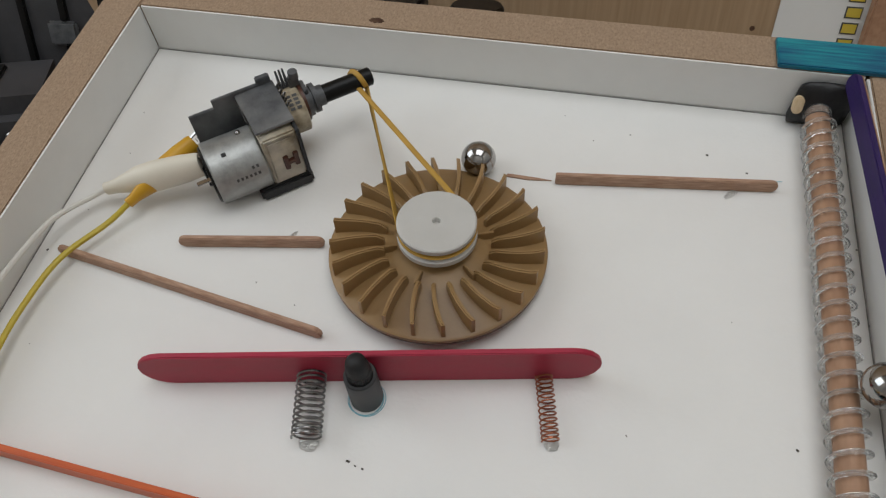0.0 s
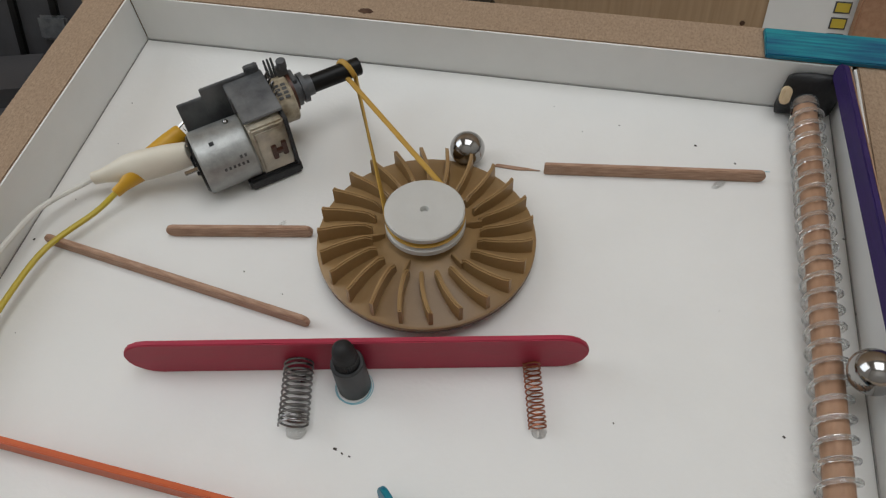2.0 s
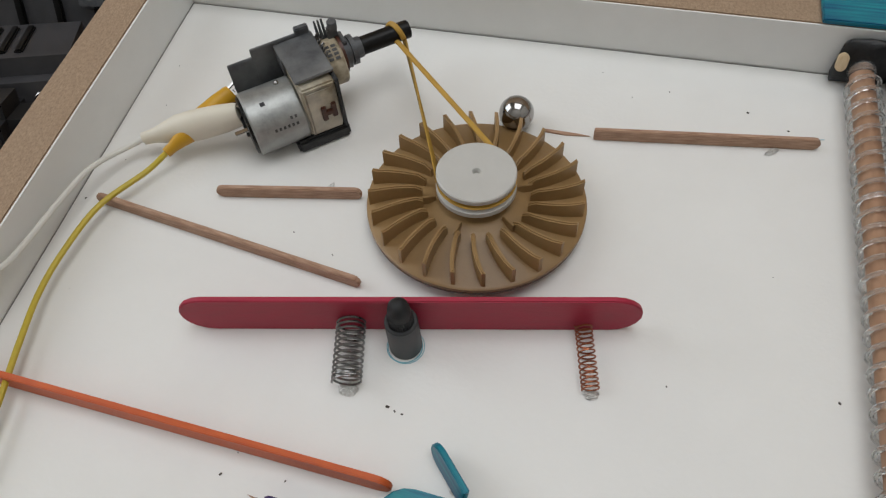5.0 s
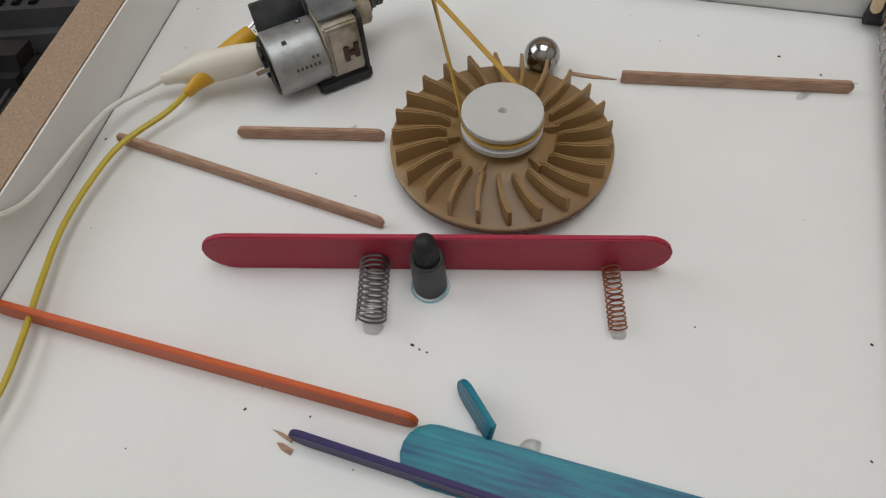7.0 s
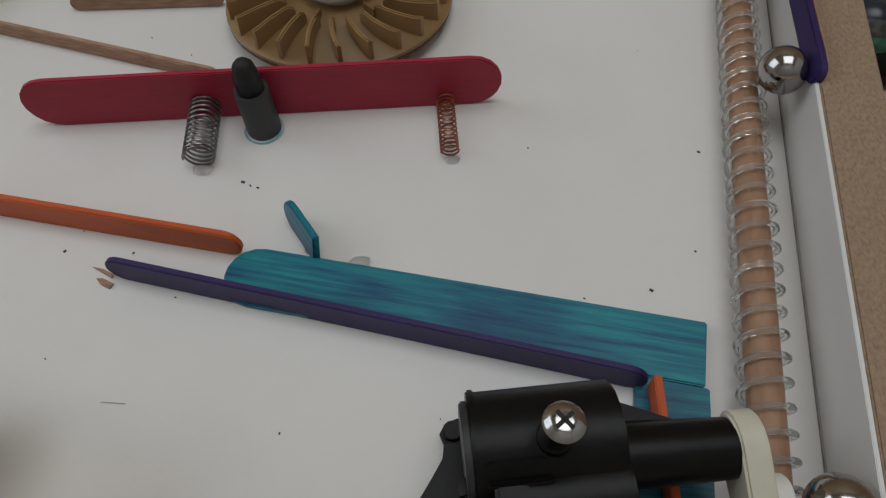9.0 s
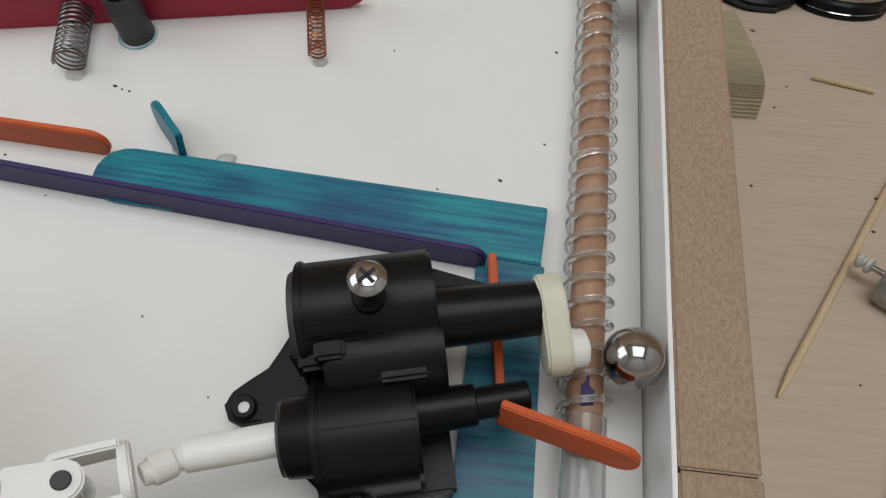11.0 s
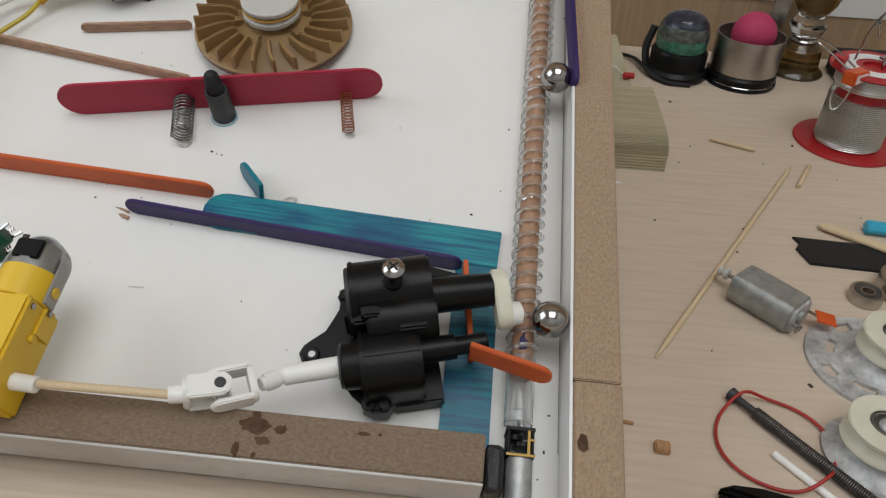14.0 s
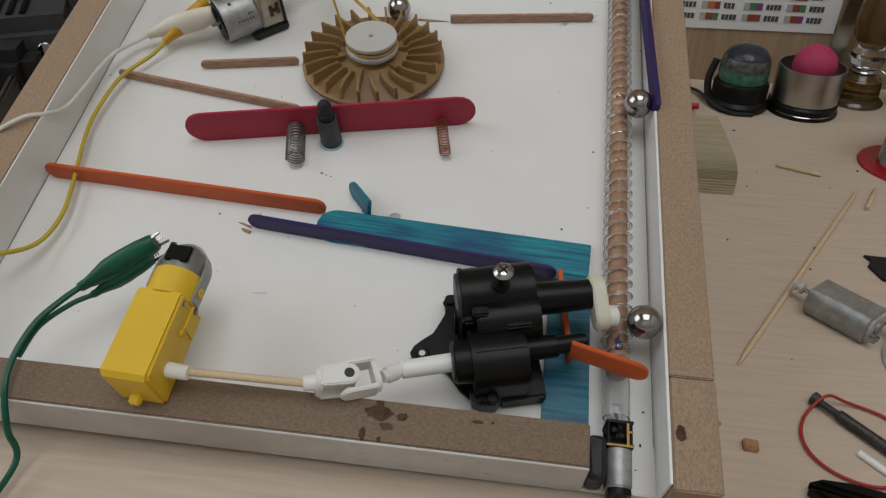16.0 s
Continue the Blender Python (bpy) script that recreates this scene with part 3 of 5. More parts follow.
first = part("blade", blade_mesh(), OCHRE, wheel)
for k in range(1, 24):
    b = new("blade", first.data)
    b.parent = wheel
    b.matrix_basis = pose(0, 0, 0, 0, 0, 360 * k / 24)
for k in range(6):
    part("rib", moved(block((0.0145, -0.0004, 0.0045), (0.0205, 0.0004, 0.0085), 0.0002), pose(0, 0, 0, 0, 0, 60 * k + 12)), OCHRE, wheel)
pulley = part("pulley", moved(lathe([(0, 0.0172), (0.0011, 0.0172), (0.0013, 0.0188), (0.0016, 0.0192), (0.0140, 0.0193), (0.0145, 0.0189), (0.0145, 0.0172), (0.0137, 0.0166), (0.0128, 0.0150), (0.0137, 0.0132), (0.0147, 0.0127), (0.0147, 0.0108), (0.0140, 0.0104), (0.0100, 0.0102), (0.0100, 0.0060), (0, 0.0060)], 64), Matrix.Diagonal((0.965, 0.965, 0.965, 1))), MILK, wheel, "milky white double-flanged pulley")

# ---- drive motor with potentiometer shaft ----
DRIVE = tray(0.0607, 0.2222, 0, 39)
drive = thing("gear_motor", DRIVE, "salvaged gear motor with zinc can, grey plates and black shaft", "motor")
CZ = 0.0126


def motor_can(length, r):
    return lathe([(0, 0), (r * 0.35, 0), (r * 0.38, 0.0010), (r * 0.85, 0.0010), (r * 0.9, 0), (r - 0.0006, 0), (r, 0.0006), (r, length - 0.0008), (r - 0.0008, length), (0, length)], 48)


part("can", moved(motor_can(0.0205, 0.0124), pose(0, 0, CZ, 0, 90, 0)), ZINC, drive, "dull zinc motor can with faint stamped marks")
part("end_cap", moved(lathe([(0, -0.0022), (0.004, -0.0022), (0.0042, -0.0012), (0.0108, -0.0010), (0.0114, -0.0004), (0.0114, 0.0008), (0, 0.0008)], 40), pose(0, 0, CZ, 0, 90, 0)), BLACK, drive, "black plastic end cap")
for v, z in ((-0.0055, 0.0160), (0.0052, 0.0200)):
    part("terminal", block((-0.0062, v - 0.0010, z - 0.0004), (-0.0008, v + 0.0010, z + 0.0004), 0.0002), STEEL, drive, "bright tin terminal tab")
part("mark", moved(block((0.0060, -0.0010, 0.01236), (0.0078, 0.0006, 0.01246), 0.0), Matrix.Translation((0, 0, CZ)) @ pose(0, 0, 0, 20)), BLACKM, drive, "square vent hole")
STAMP = []
for row, (u0, count) in enumerate(((0.0075, 6), (0.0145, 2))):
    for k in range(count):
        STAMP.append(moved(block((u0 + 0.0017 * k, -0.0006, 0.0), (u0 + 0.0017 * k + 0.0009, 0.0006, 0.00012), 0), Matrix.Translation((0, 0, CZ)) @ pose(0, 0, 0, 72 - 13 * row) @ pose(0, 0, 0.01237)))
part("stamp", join(*STAMP), PRINT_DARK, drive, "small dark stamped marks", smooth=False)
part("case", join(block((0.0205, -0.0108, 0.0050), (0.0340, 0.0140, 0.0290), 0.0008), block((0.0218, -0.0112, 0.0062), (0.0325, -0.0104, 0.0272), 0.0004)), CREAM, drive, "grimy cream gear case")
part("case_side", join(block((0.0338, -0.0120, 0.0045), (0.0352, 0.0145, 0.0300), 0.0005), block((0.0338, -0.0126, 0.0200), (0.0346, -0.0100, 0.0290), 0.0003)), CHAR, drive, "dark end plate")
part("brush_holder", join(block((0.0262, -0.0122, 0.0120), (0.0282, -0.0108, 0.0190), 0.0003), block((0.0302, -0.0122, 0.0126), (0.0322, -0.0108, 0.0196), 0.0003), block((0.0276, -0.0124, 0.0145), (0.0308, -0.0108, 0.0168), 0.0003)), RUST, drive, "brown bakelite insert")
part("top_plate", join(moved(block((0.0200, -0.0080, 0.0), (0.0352, 0.0160, 0.0011), 0.0003), pose(0, 0, 0.0296, 0, -1.5, 0)), block((0.0196, 0.0060, 0.0230), (0.0206, 0.0165, 0.0312), 0.0003)), GREYP, drive, "bent grey sheet-metal plate")
part("solder_dot", ball((0.0150, 0.0030, 0.0247), 0.0011, 14), STEEL, drive, "bright solder dot")
part("rear_bracket", join(moved(block((0.0010, 0.0150, 0.0100), (0.0110, 0.0163, 0.0290), 0.0003), pose(0, 0, 0)), block((0.0108, 0.0151, 0.0040), (0.0335, 0.0164, 0.0325), 0.0003), block((0.0290, 0.0150, 0.0296), (0.0345, 0.0176, 0.0345), 0.0004), block((0.0018, 0.0165, 0.0), (0.030, 0.0173, 0.0042), 0.0002)), GREYP, drive, "tall dark grey stepped bracket")
part("foot", block((0.0140, -0.0125, 0.0), (0.0356, -0.0040, 0.0058), 0.0010), TAPE, drive, "black glue-covered foot")
part("foot", block((0.0205, -0.0040, 0.0), (0.0340, 0.0130, 0.0052), 0.0005), BLACK, drive)
SV, SZ = 0.0080, 0.0225
pot = part("potentiometer", moved(lathe([(0, 0), (0.0086, 0), (0.0090, 0.0004), (0.0090, 0.0066), (0.0084, 0.0072), (0, 0.0072)], 28), pose(0.0352, SV - 0.001, SZ - 0.0015, 0, 90, 0)), CREAM, drive, "cream potentiometer body with dark print")
part("print", join(*[moved(block((0.0364 + 0.0026 * r, -0.0012 + 0.0017 * k, 0.00902), (0.0382 + 0.0026 * r, -0.0001 + 0.0017 * k, 0.00912), 0), Matrix.Translation((0, SV - 0.001, SZ - 0.0015)) @ pose(0, 0, 0, 28 - 0 * k) @ pose(0, 0, -0.0001 * k * k)) for r in range(2) for k in range(-1, 3)]), PRINT_DARK, pot, "small dark print", smooth=False)
part("washer", moved(lathe([(0, 0), (0.0074, 0), (0.0074, 0.0012), (0, 0.0012)], 24), pose(0.0424, SV, SZ, 0, 90, 0)), RUST, drive, "brown washer")
part("nut", moved(lathe([(0, 0), (0.0064, 0), (0.0064, 0.0020), (0.0050, 0.0021), (0.0050, 0.0030), (0.0060, 0.0031), (0.0060, 0.0050), (0.0042, 0.0052), (0.0042, 0.0078), (0, 0.0078)], 12), pose(0.0436, SV, SZ, 0, 90, 0)), GREYP, drive, "dull hexagonal lock nut")
shaft = part("shaft", rod((0.0505, SV, SZ), (0.0720, SV, SZ), 0.0036, seg=28), BLACK, drive, "glossy black plastic shaft")
rnd = random.Random(9)
for k in range(7):
    v = 0.0010 + 0.0019 * k
    part("pin", rod((0.0340, v, 0.0285), (0.0368 + rnd.uniform(-0.0006, 0.0006), v + 0.0004, 0.0312 + rnd.uniform(0, 0.001)), 0.0005, seg=6), WIRE, drive)
for k in range(3):
    part("pin", rod((0.0372 + 0.0014 * k, 0.0130, 0.0270), (0.0370 + 0.0014 * k, 0.0150, 0.0355), 0.0008, 0.0004, seg=6), GREYP, drive)
part("lug", join(block((0.0400, 0.0100, 0.0270), (0.0440, 0.0114, 0.0345), 0.0003), rod((0.0425, 0.0107, 0.0330), (0.0425, 0.0107, 0.0365), 0.0019, seg=10), block((0.0440, 0.0050, 0.0280), (0.0455, 0.0120, 0.0300), 0.0003)), GREYP, drive)

# ---- rubber band from the shaft round the pulley ----
m = DRIVE
inv = BOARD.inverted() @ m
s1, s2 = inv @ Vector((0.0672, SV - 0.0042, SZ)), inv @ Vector((0.0672, SV + 0.0042, SZ))
loop = [inv @ Vector((0.0660 - 0.0012 * a, SV + 0.0042 * math.sin(a), SZ + 0.0042 * math.cos(a))) for a in np.linspace(-1.9, 1.6, 12)]
HUB = FAN[1] + 0.0012
start = math.atan2(loop[-1].y - HUB, loop[-1].x - FAN[0])
arc = [(FAN[0] + 0.0130 * math.cos(a), HUB + 0.0130 * math.sin(a), 0.0168 - 0.0010 * math.sin(a)) for a in np.linspace(start - 1.40, start - 2 * math.pi + 1.40, 34)]
single("rubber_band", sweep([tuple(v) for v in loop] + arc, 0.0011, 8, True, flat=0.6), BAND, BOARD, "yellow rubber band stretched from shaft to pulley", "rubber band")

# ---- steel balls ----
single("steel_ball", ball((0, 0, 0), 0.0070, 48), STEEL, tray(0.2930, 0.0500, 0.0204), "polished steel ball waiting beside the lift coil", "ball", "steel balls")
single("steel_ball", ball((0, 0, 0), 0.0070, 48), STEEL, tray(0.2930, 0.1730, 0.0204), "polished steel ball carried in the lift channel", "ball", "steel balls")

single("steel_ball", ball((0, 0, 0), 0.0068, 48), STEEL, tray(0.1590, 0.2512, 0.0068), "polished steel ball resting on the board behind the impeller", "ball", "steel balls")

# ---- lifting screw: dowel with a clear coil ----
lift = thing("lift_screw", tray(0.2840, 0.03, 0.0, -0.60) @ pose(0, -0.03, 0), "wooden dowel wound with clear tubing as a ball lift", "screw lift")
part("dowel", rod((0, 0.030, 0.0086), (0, 0.2992, 0.0086), 0.0043, seg=32), DOWEL, lift, "beech dowel with reddish grain")
part("coil", helix((0, 0.0400, 0.0086), (0, 0.2870, 0.0086), 0.0058, 39.5, 0.00085, 22, 8, close=0.0), CLEAR, lift, "coil of clear plastic tubing")
part("sleeve", moved(lathe([(0.0047, 0), (0.0053, 0.0), (0.0053, 0.026), (0.0047, 0.026), (0.0047, 0)], 28), pose(0, 0.0385, 0.0086, 90, 0, 0)), CLEAR, lift, "clear plastic coupling tube")
part("top_sleeve", moved(lathe([(0.0047, 0), (0.0052, 0.0), (0.0052, 0.009), (0.0047, 0.009), (0.0047, 0)], 28), pose(0, 0.2990, 0.0086, 90, 0, 0)), CLEAR, lift, "clear tube round the dowel top")
part("coupling", rod((0, 0.0105, 0.0080), (0, 0.0185, 0.0082), 0.0019, seg=16), CLEAR, lift)
part("mark", plate([(-0.0015, 0.0400), (0.0014, 0.0405), (0.0016, 0.0440), (0.0004, 0.0450), (0.0002, 0.0490), (-0.0006, 0.0460), (-0.0016, 0.0450)], 0.0127, 0.01292, 0.0), PURPLE, lift, "dark ink mark on the dowel")

rnd = random.Random(31)


def lump(blobs):
    """One uneven lump wrapped round several soft blobs (centre, half sizes)."""
    bm = join(*[ball((0, 0, 0), 1.0, 10) for _ in blobs])
    bm.verts.ensure_lookup_table()
    each = len(bm.verts) // len(blobs)
    for k, v in enumerate(bm.verts[:]):
        x, y, z, a, b, c = blobs[k // each]
        j = 1 + rnd.uniform(-0.16, 0.10)
        v.co = Vector((x + a * v.co.x * j, min(0.2996, y + b * v.co.y * j), max(0.0002, z + c * v.co.z * j)))
    hull = bmesh.ops.convex_hull(bm, input=bm.verts)
    loose = {e for e in hull["geom_interior"] + hull["geom_unused"] if isinstance(e, bmesh.types.BMVert)}
    bmesh.ops.delete(bm, geom=list(loose), context="VERTS")
    return bm


single("glue_lump", lump(((0.2795, 0.2968, 0.006, 0.0026, 0.0030, 0.0065), (0.2800, 0.2972, 0.016, 0.0026, 0.0026, 0.0050), (0.2960, 0.2968, 0.006, 0.0026, 0.0030, 0.0065), (0.2968, 0.2972, 0.016, 0.0026, 0.0026, 0.0050), (0.2870, 0.2978, 0.018, 0.0040, 0.0016, 0.0036))), TAPE, BOARD, "lumpy black glue block holding the dowel top", "glue", "glue lumps")
single("wood_peg", moved(plate([(x - 0.0036, y) for x, y in lolly(0.0072, 0.0040)], -0.0012, 0.0012, 0.0004), pose(0.2783, 0.2935, 0.0125, 70) @ pose(0, 0, 0, 0, 0, 90)), PALE, BOARD, "short tan wooden plug set in black glue", "peg")

micro = thing("micro_motor", tray(0.2848, 0.0, 0.0), "tiny metal gear motor with brass gears and wires", "motor")
part("gear_plate", block((-0.0052, 0.0098, 0.0003), (0.0052, 0.0110, 0.0120), 0.0002), BLACK, micro)
part("gear_plate", block((-0.0052, 0.0006, 0.0003), (0.0052, 0.0018, 0.0120), 0.0002), BLACK, micro)
part("strip", join(block((-0.0050, 0.0004, 0.0117), (0.0052, 0.0013, 0.01225), 0.0001), block((0.0024, 0.0013, 0.0117), (0.0034, 0.0098, 0.01225), 0.0001), block((0.0034, 0.0060, 0.0117), (0.0050, 0.0068, 0.01225), 0.0001)), BRASS, micro, "thin brass strips")
for x, z in ((-0.0042, 0.0108), (0.0042, 0.0108), (0.0042, 0.0015), (-0.0042, 0.0015)):
    part("spacer", rod((x, 0.0015, z), (x, 0.0100, z), 0.0007, seg=10), BLACK, micro)
part("gear", rod((0.0012, 0.0042, 0.0068), (0.0012, 0.0062, 0.0068), 0.0040, seg=24), BLACK, micro)
part("gear", rod((-0.0018, 0.0066, 0.0070), (-0.0018, 0.0088, 0.0070), 0.0032, seg=20), BLACK, micro)
canp = [(0.0058 * math.cos(a), max(-0.0047, min(0.0047, 0.0062 * math.sin(a)))) for a in np.linspace(0, 2 * math.pi, 41)[:-1]]
part("can", moved(plate(canp, 0.0, 0.0150, 0.0006), pose(0, 0.0005, 0.0062, 90, 0, 0) @ pose(0, 0, 0, 0, 0, 90)), ZINC, micro, "small flat-sided zinc can")
part("end_cap", moved(plate([(x * 0.93, y * 0.93) for x, y in canp], 0.0, 0.0024, 0.0004), pose(0, -0.0146, 0.0062, 90, 0, 0) @ pose(0, 0, 0, 0, 0, 90)), BLACK, micro, "black plastic end cap")
part("axle", rod((0, -0.0195, 0.0062), (0, -0.0165, 0.0062), 0.0010, seg=10), STEEL, micro)
part("shaft", rod((0, 0.0095, 0.0080), (0, 0.0150, 0.0080), 0.0012, seg=12), STEEL, micro)
part("wire", sweep(smooth_path([(-0.0030, -0.0170, 0.0060), (-0.0040, -0.0230, 0.0055), (-0.0100, -0.0300, -0.0005), (-0.018, -0.040, 0.0030)]), 0.0005, 6), BLACKM, micro, "thin black wire")
part("wire", sweep(smooth_path([(0.0030, -0.0170, 0.0060), (-0.0005, -0.0230, 0.0055), (-0.0060, -0.0300, -0.0005), (-0.013, -0.041, 0.0030)]), 0.0005, 6), RED, micro, "thin red wire")
corners = [(x, y, z, 0.0020, 0.0022, 0.0024) for x in (0.2742, 0.2772) for y in (-0.0120, 0.0006) for z in (0.0030, 0.0135)]
single("glue_lump", lump(corners + [(0.2760, 0.0035, 0.003, 0.0026, 0.0024, 0.0034)]), TAPE, BOARD, "black glue-wrapped block beside the tiny motor", "glue", "glue lumps", smooth=False)

# ---- gearbox ----
gb = thing("gearbox", tray(0.2330, 0.0400, 0.0, 14), "black plastic two-shaft gearbox with a shiny screw", "gearbox")
UV, UZ, LV, LZ = 0.0128, 0.0262, -0.0128, 0.0192
RX = Matrix(((0, 0, 1, 0), (1, 0, 0, 0), (0, 1, 0, 0), (0, 0, 0, 1)))


def rounded(cv, cz, half, top, low, soft, n=10):
    """A housing's cross-section in v and z: arched above, straight sides, soft foot."""
    arch = [(cv + half * math.cos(a), cz + top * math.sin(a)) for a in np.linspace(0, math.pi, 2 * n + 1)]
    return arch + [(cv - half, low + soft), (cv - half + soft, low), (cv + half - soft, low), (cv + half, low + soft)]


lug_outline = [(-0.0100, 0.0262), (-0.0135, 0.0272), (-0.0165, 0.0262), (-0.0180, 0.0238), (-0.0172, 0.0212), (-0.0178, 0.0180), (-0.0205, 0.0140), (-0.0238, 0.0095), (-0.0285, 0.0070), (-0.0325, 0.0046), (-0.0345, 0.0015), (-0.0335, -0.0022), (-0.0305, -0.0042), (-0.0260, -0.0040), (-0.0222, -0.0072), (-0.0190, -0.0120), (-0.0160, -0.0180), (-0.0120, -0.0225), (-0.0040, -0.0230), (0.0060, -0.0100), (0.0060, 0.0240)]
lug = part("mounting_lug", plate(lug_outline, 0.0022, 0.0052, 0.0008), BLACK, gb, "black flange ear with a screw hole")
part("hole_rim", moved(lathe([(0.0015, 0.0), (0.0031, 0.0), (0.0031, 0.0012), (0.0026, 0.0016), (0.0015, 0.0016), (0.0015, 0.0)], 24), pose(-0.0295, 0.0, 0.0050)), BLACK, lug)
part("hole", lathe([(0, 0), (0.0014, 0)], 16), WHITE, lug, "white board showing through the hole").matrix_basis = pose(-0.0295, 0.0, 0.0060)
part("pip", rod((-0.0148, 0.0238, 0.0045), (-0.0148, 0.0238, 0.0066), 0.0024, seg=18), BLACK, lug)
part("base", block((-0.0105, -0.0240, 0.0003), (0.0110, 0.0200, 0.0090), 0.0012), BLACK, gb)
# Added black block: stands in for the deep shade beside the lower housing.
part("shade_block", block((-0.0010, -0.0262, 0.0003), (0.0180, -0.0010, 0.0085), 0.0010), BLACK, gb, "black block in place of the deep shade by the housing")
shell = part("upper_housing", moved(plate(rounded(UV, UZ, 0.0116, 0.0112, 0.0080, 0.0015), -0.0110, 0.0180, 0.0008), RX), BLACK, gb)
part("seam", moved(plate(rounded(UV, UZ, 0.0121, 0.0118, 0.0075, 0.0015), -0.0118, -0.0100, 0.0004), RX), BLACK, shell)
part("end_lip", moved(plate(rounded(UV - 0.0005, UZ, 0.0104, 0.0104, 0.0120, 0.0015), -0.0134, -0.0116, 0.0004), RX), CHAR, shell, "worn paler lip")
part("rib", moved(block((-0.0095, -0.0006, 0.0112), (0.0030, 0.0006, 0.0126), 0.0003), Matrix.Translation((0, UV, UZ)) @ pose(0, 0, 0, 52)), BLACK, shell)
part("rib", moved(block((-0.0095, -0.0006, 0.0112), (0.0020, 0.0006, 0.0122), 0.0003), Matrix.Translation((0, UV, UZ)) @ pose(0, 0, 0, 32)), BLACK, shell)
part("step_block", join(block((-0.0125, -0.0012, 0.0080), (-0.0020, 0.0100, 0.0300), 0.0010), block((-0.0070, -0.0030, 0.0080), (0.0040, 0.0080, 0.0315), 0.0010), block((-0.0150, 0.0030, 0.0100), (-0.0110, 0.0075, 0.0270), 0.0010)), BLACK, shell)
low = part("lower_housing", moved(plate(rounded(LV, LZ, 0.0122, 0.0112, 0.0040, 0.0020), -0.0102, 0.0112, 0.0010), RX), BLACK, gb)
part("seam", moved(plate(rounded(LV, LZ, 0.0128, 0.0118, 0.0035, 0.0020), -0.0108, -0.0090, 0.0004), RX), BLACK, low)
part("rib", moved(block((-0.0095, -0.0005, 0.0112), (0.0108, 0.0005, 0.0118), 0.0002), Matrix.Translation((0, LV, LZ)) @ pose(0, 0, 0, 6)), BLACK, low)
part("collar", rod((-0.0180, -0.0122, LZ), (-0.0095, -0.0122, LZ), 0.0086, 0.0090, seg=36), BLACK, low)
part("collar_mouth", moved(lathe([(0.0042, -0.0003), (0.0064, -0.0005), (0.0080, -0.0002), (0.0080, 0.0006)], 36), pose(-0.0180, -0.0122, LZ, 0, 90, 0)), CHAR, low, "worn shaft mouth")
part("bridge", moved(plate(rounded(0.0020, 0.0235, 0.0100, 0.0098, 0.0060, 0.0015), -0.0070, 0.0186, 0.0010), RX), BLACK, gb)
part("bridge_rib", join(block((-0.0085, -0.0010, 0.0300), (-0.0020, 0.0035, 0.0348), 0.0008), block((0.0040, -0.0062, 0.0260), (0.0150, -0.0030, 0.0312), 0.0008)), BLACK, gb)
upt = part("output_tube", rod((0.0165, 0.0086, 0.0256), (0.0408, 0.0080, 0.0256), 0.0070, 0.0062, seg=36, edge=0.05), BLACK, gb)
part("gusset", plate([(0.0175, -0.0010), (0.0330, -0.0010), (0.0175, 0.0062)], -0.0006, 0.0006, 0.0002), BLACK, upt).matrix_basis = pose(0, 0.0140, 0.0275)
t2 = part("second_tube", rod((0.0105, -0.0106, 0.0202), (0.0240, -0.0104, 0.0202), 0.0049, 0.0047, seg=30, edge=0.06), BLACK, gb)
part("tube_end", rod((0.0235, -0.0104, 0.0202), (0.0358, -0.0100, 0.0202), 0.0036, 0.0035, seg=30, edge=0.1), BLACK, t2)
part("second_base", block((0.0105, -0.0150, 0.0090), (0.0165, -0.0070, 0.0180), 0.0008), BLACK, t2)
part("lower_lug", join(plate([(-0.0125, -0.0200), (-0.0020, -0.0200), (-0.0010, -0.0262), (-0.0030, -0.0286), (-0.0085, -0.0284), (-0.0122, -0.0258)], 0.0030, 0.0120, 0.0012), rod((-0.0042, -0.0262, 0.0025), (-0.0042, -0.0262, 0.0138), 0.0020, seg=14), rod((-0.0098, -0.0252, 0.0100), (-0.0098, -0.0252, 0.0130), 0.0026, seg=14)), BLACK, gb)
sc = part("screw", join(rod((0.0040, UV - 0.0024, UZ + 0.0100), (0.0046, UV - 0.0030, 0.0470), 0.0017, seg=14), moved(lathe([(0, 0.0020), (0.0014, 0.0022), (0.0030, 0.0017), (0.0040, 0.0007), (0.0038, 0.0), (0.0016, -0.0010), (0, -0.0010)], 28), pose(0.0046, UV - 0.0030, 0.0467))), STEEL, gb, "shiny cross-head screw")
part("slot", join(block((-0.0021, -0.0004, 0), (0.0021, 0.0004, 0.0003), 0), block((-0.0004, -0.0021, 0), (0.0004, 0.0021, 0.0003), 0)), BLACKM, sc).matrix_basis = pose(0.0046, UV - 0.0030, 0.0487, 0, 0, 35)
part("boss", rod((0.0040, UV - 0.0024, UZ + 0.0085), (0.0040, UV - 0.0024, UZ + 0.0124), 0.0036, seg=22), BLACK, shell)
# crank arm on the end of the output tube, hanging to the low side, with a short pin
CU, CZ2, SWING = 0.0080, 0.0256, radians(196)
arm = [(0.0074 * math.cos(a), 0.0066 * math.sin(a)) for a in np.linspace(math.pi / 2, 3 * math.pi / 2, 15)]
arm += [(0.0100 + 0.0056 * math.cos(a), 0.0056 * math.sin(a)) for a in np.linspace(-math.pi / 2, math.pi / 2, 15)]
arm = [(CU + x * math.cos(SWING) - z * math.sin(SWING), CZ2 + x * math.sin(SWING) + z * math.cos(SWING)) for x, z in arm]
crank = part("crank", moved(plate(arm, 0.0404, 0.0462, 0.0006), RX), IVORY, gb, "cream nylon crank arm")
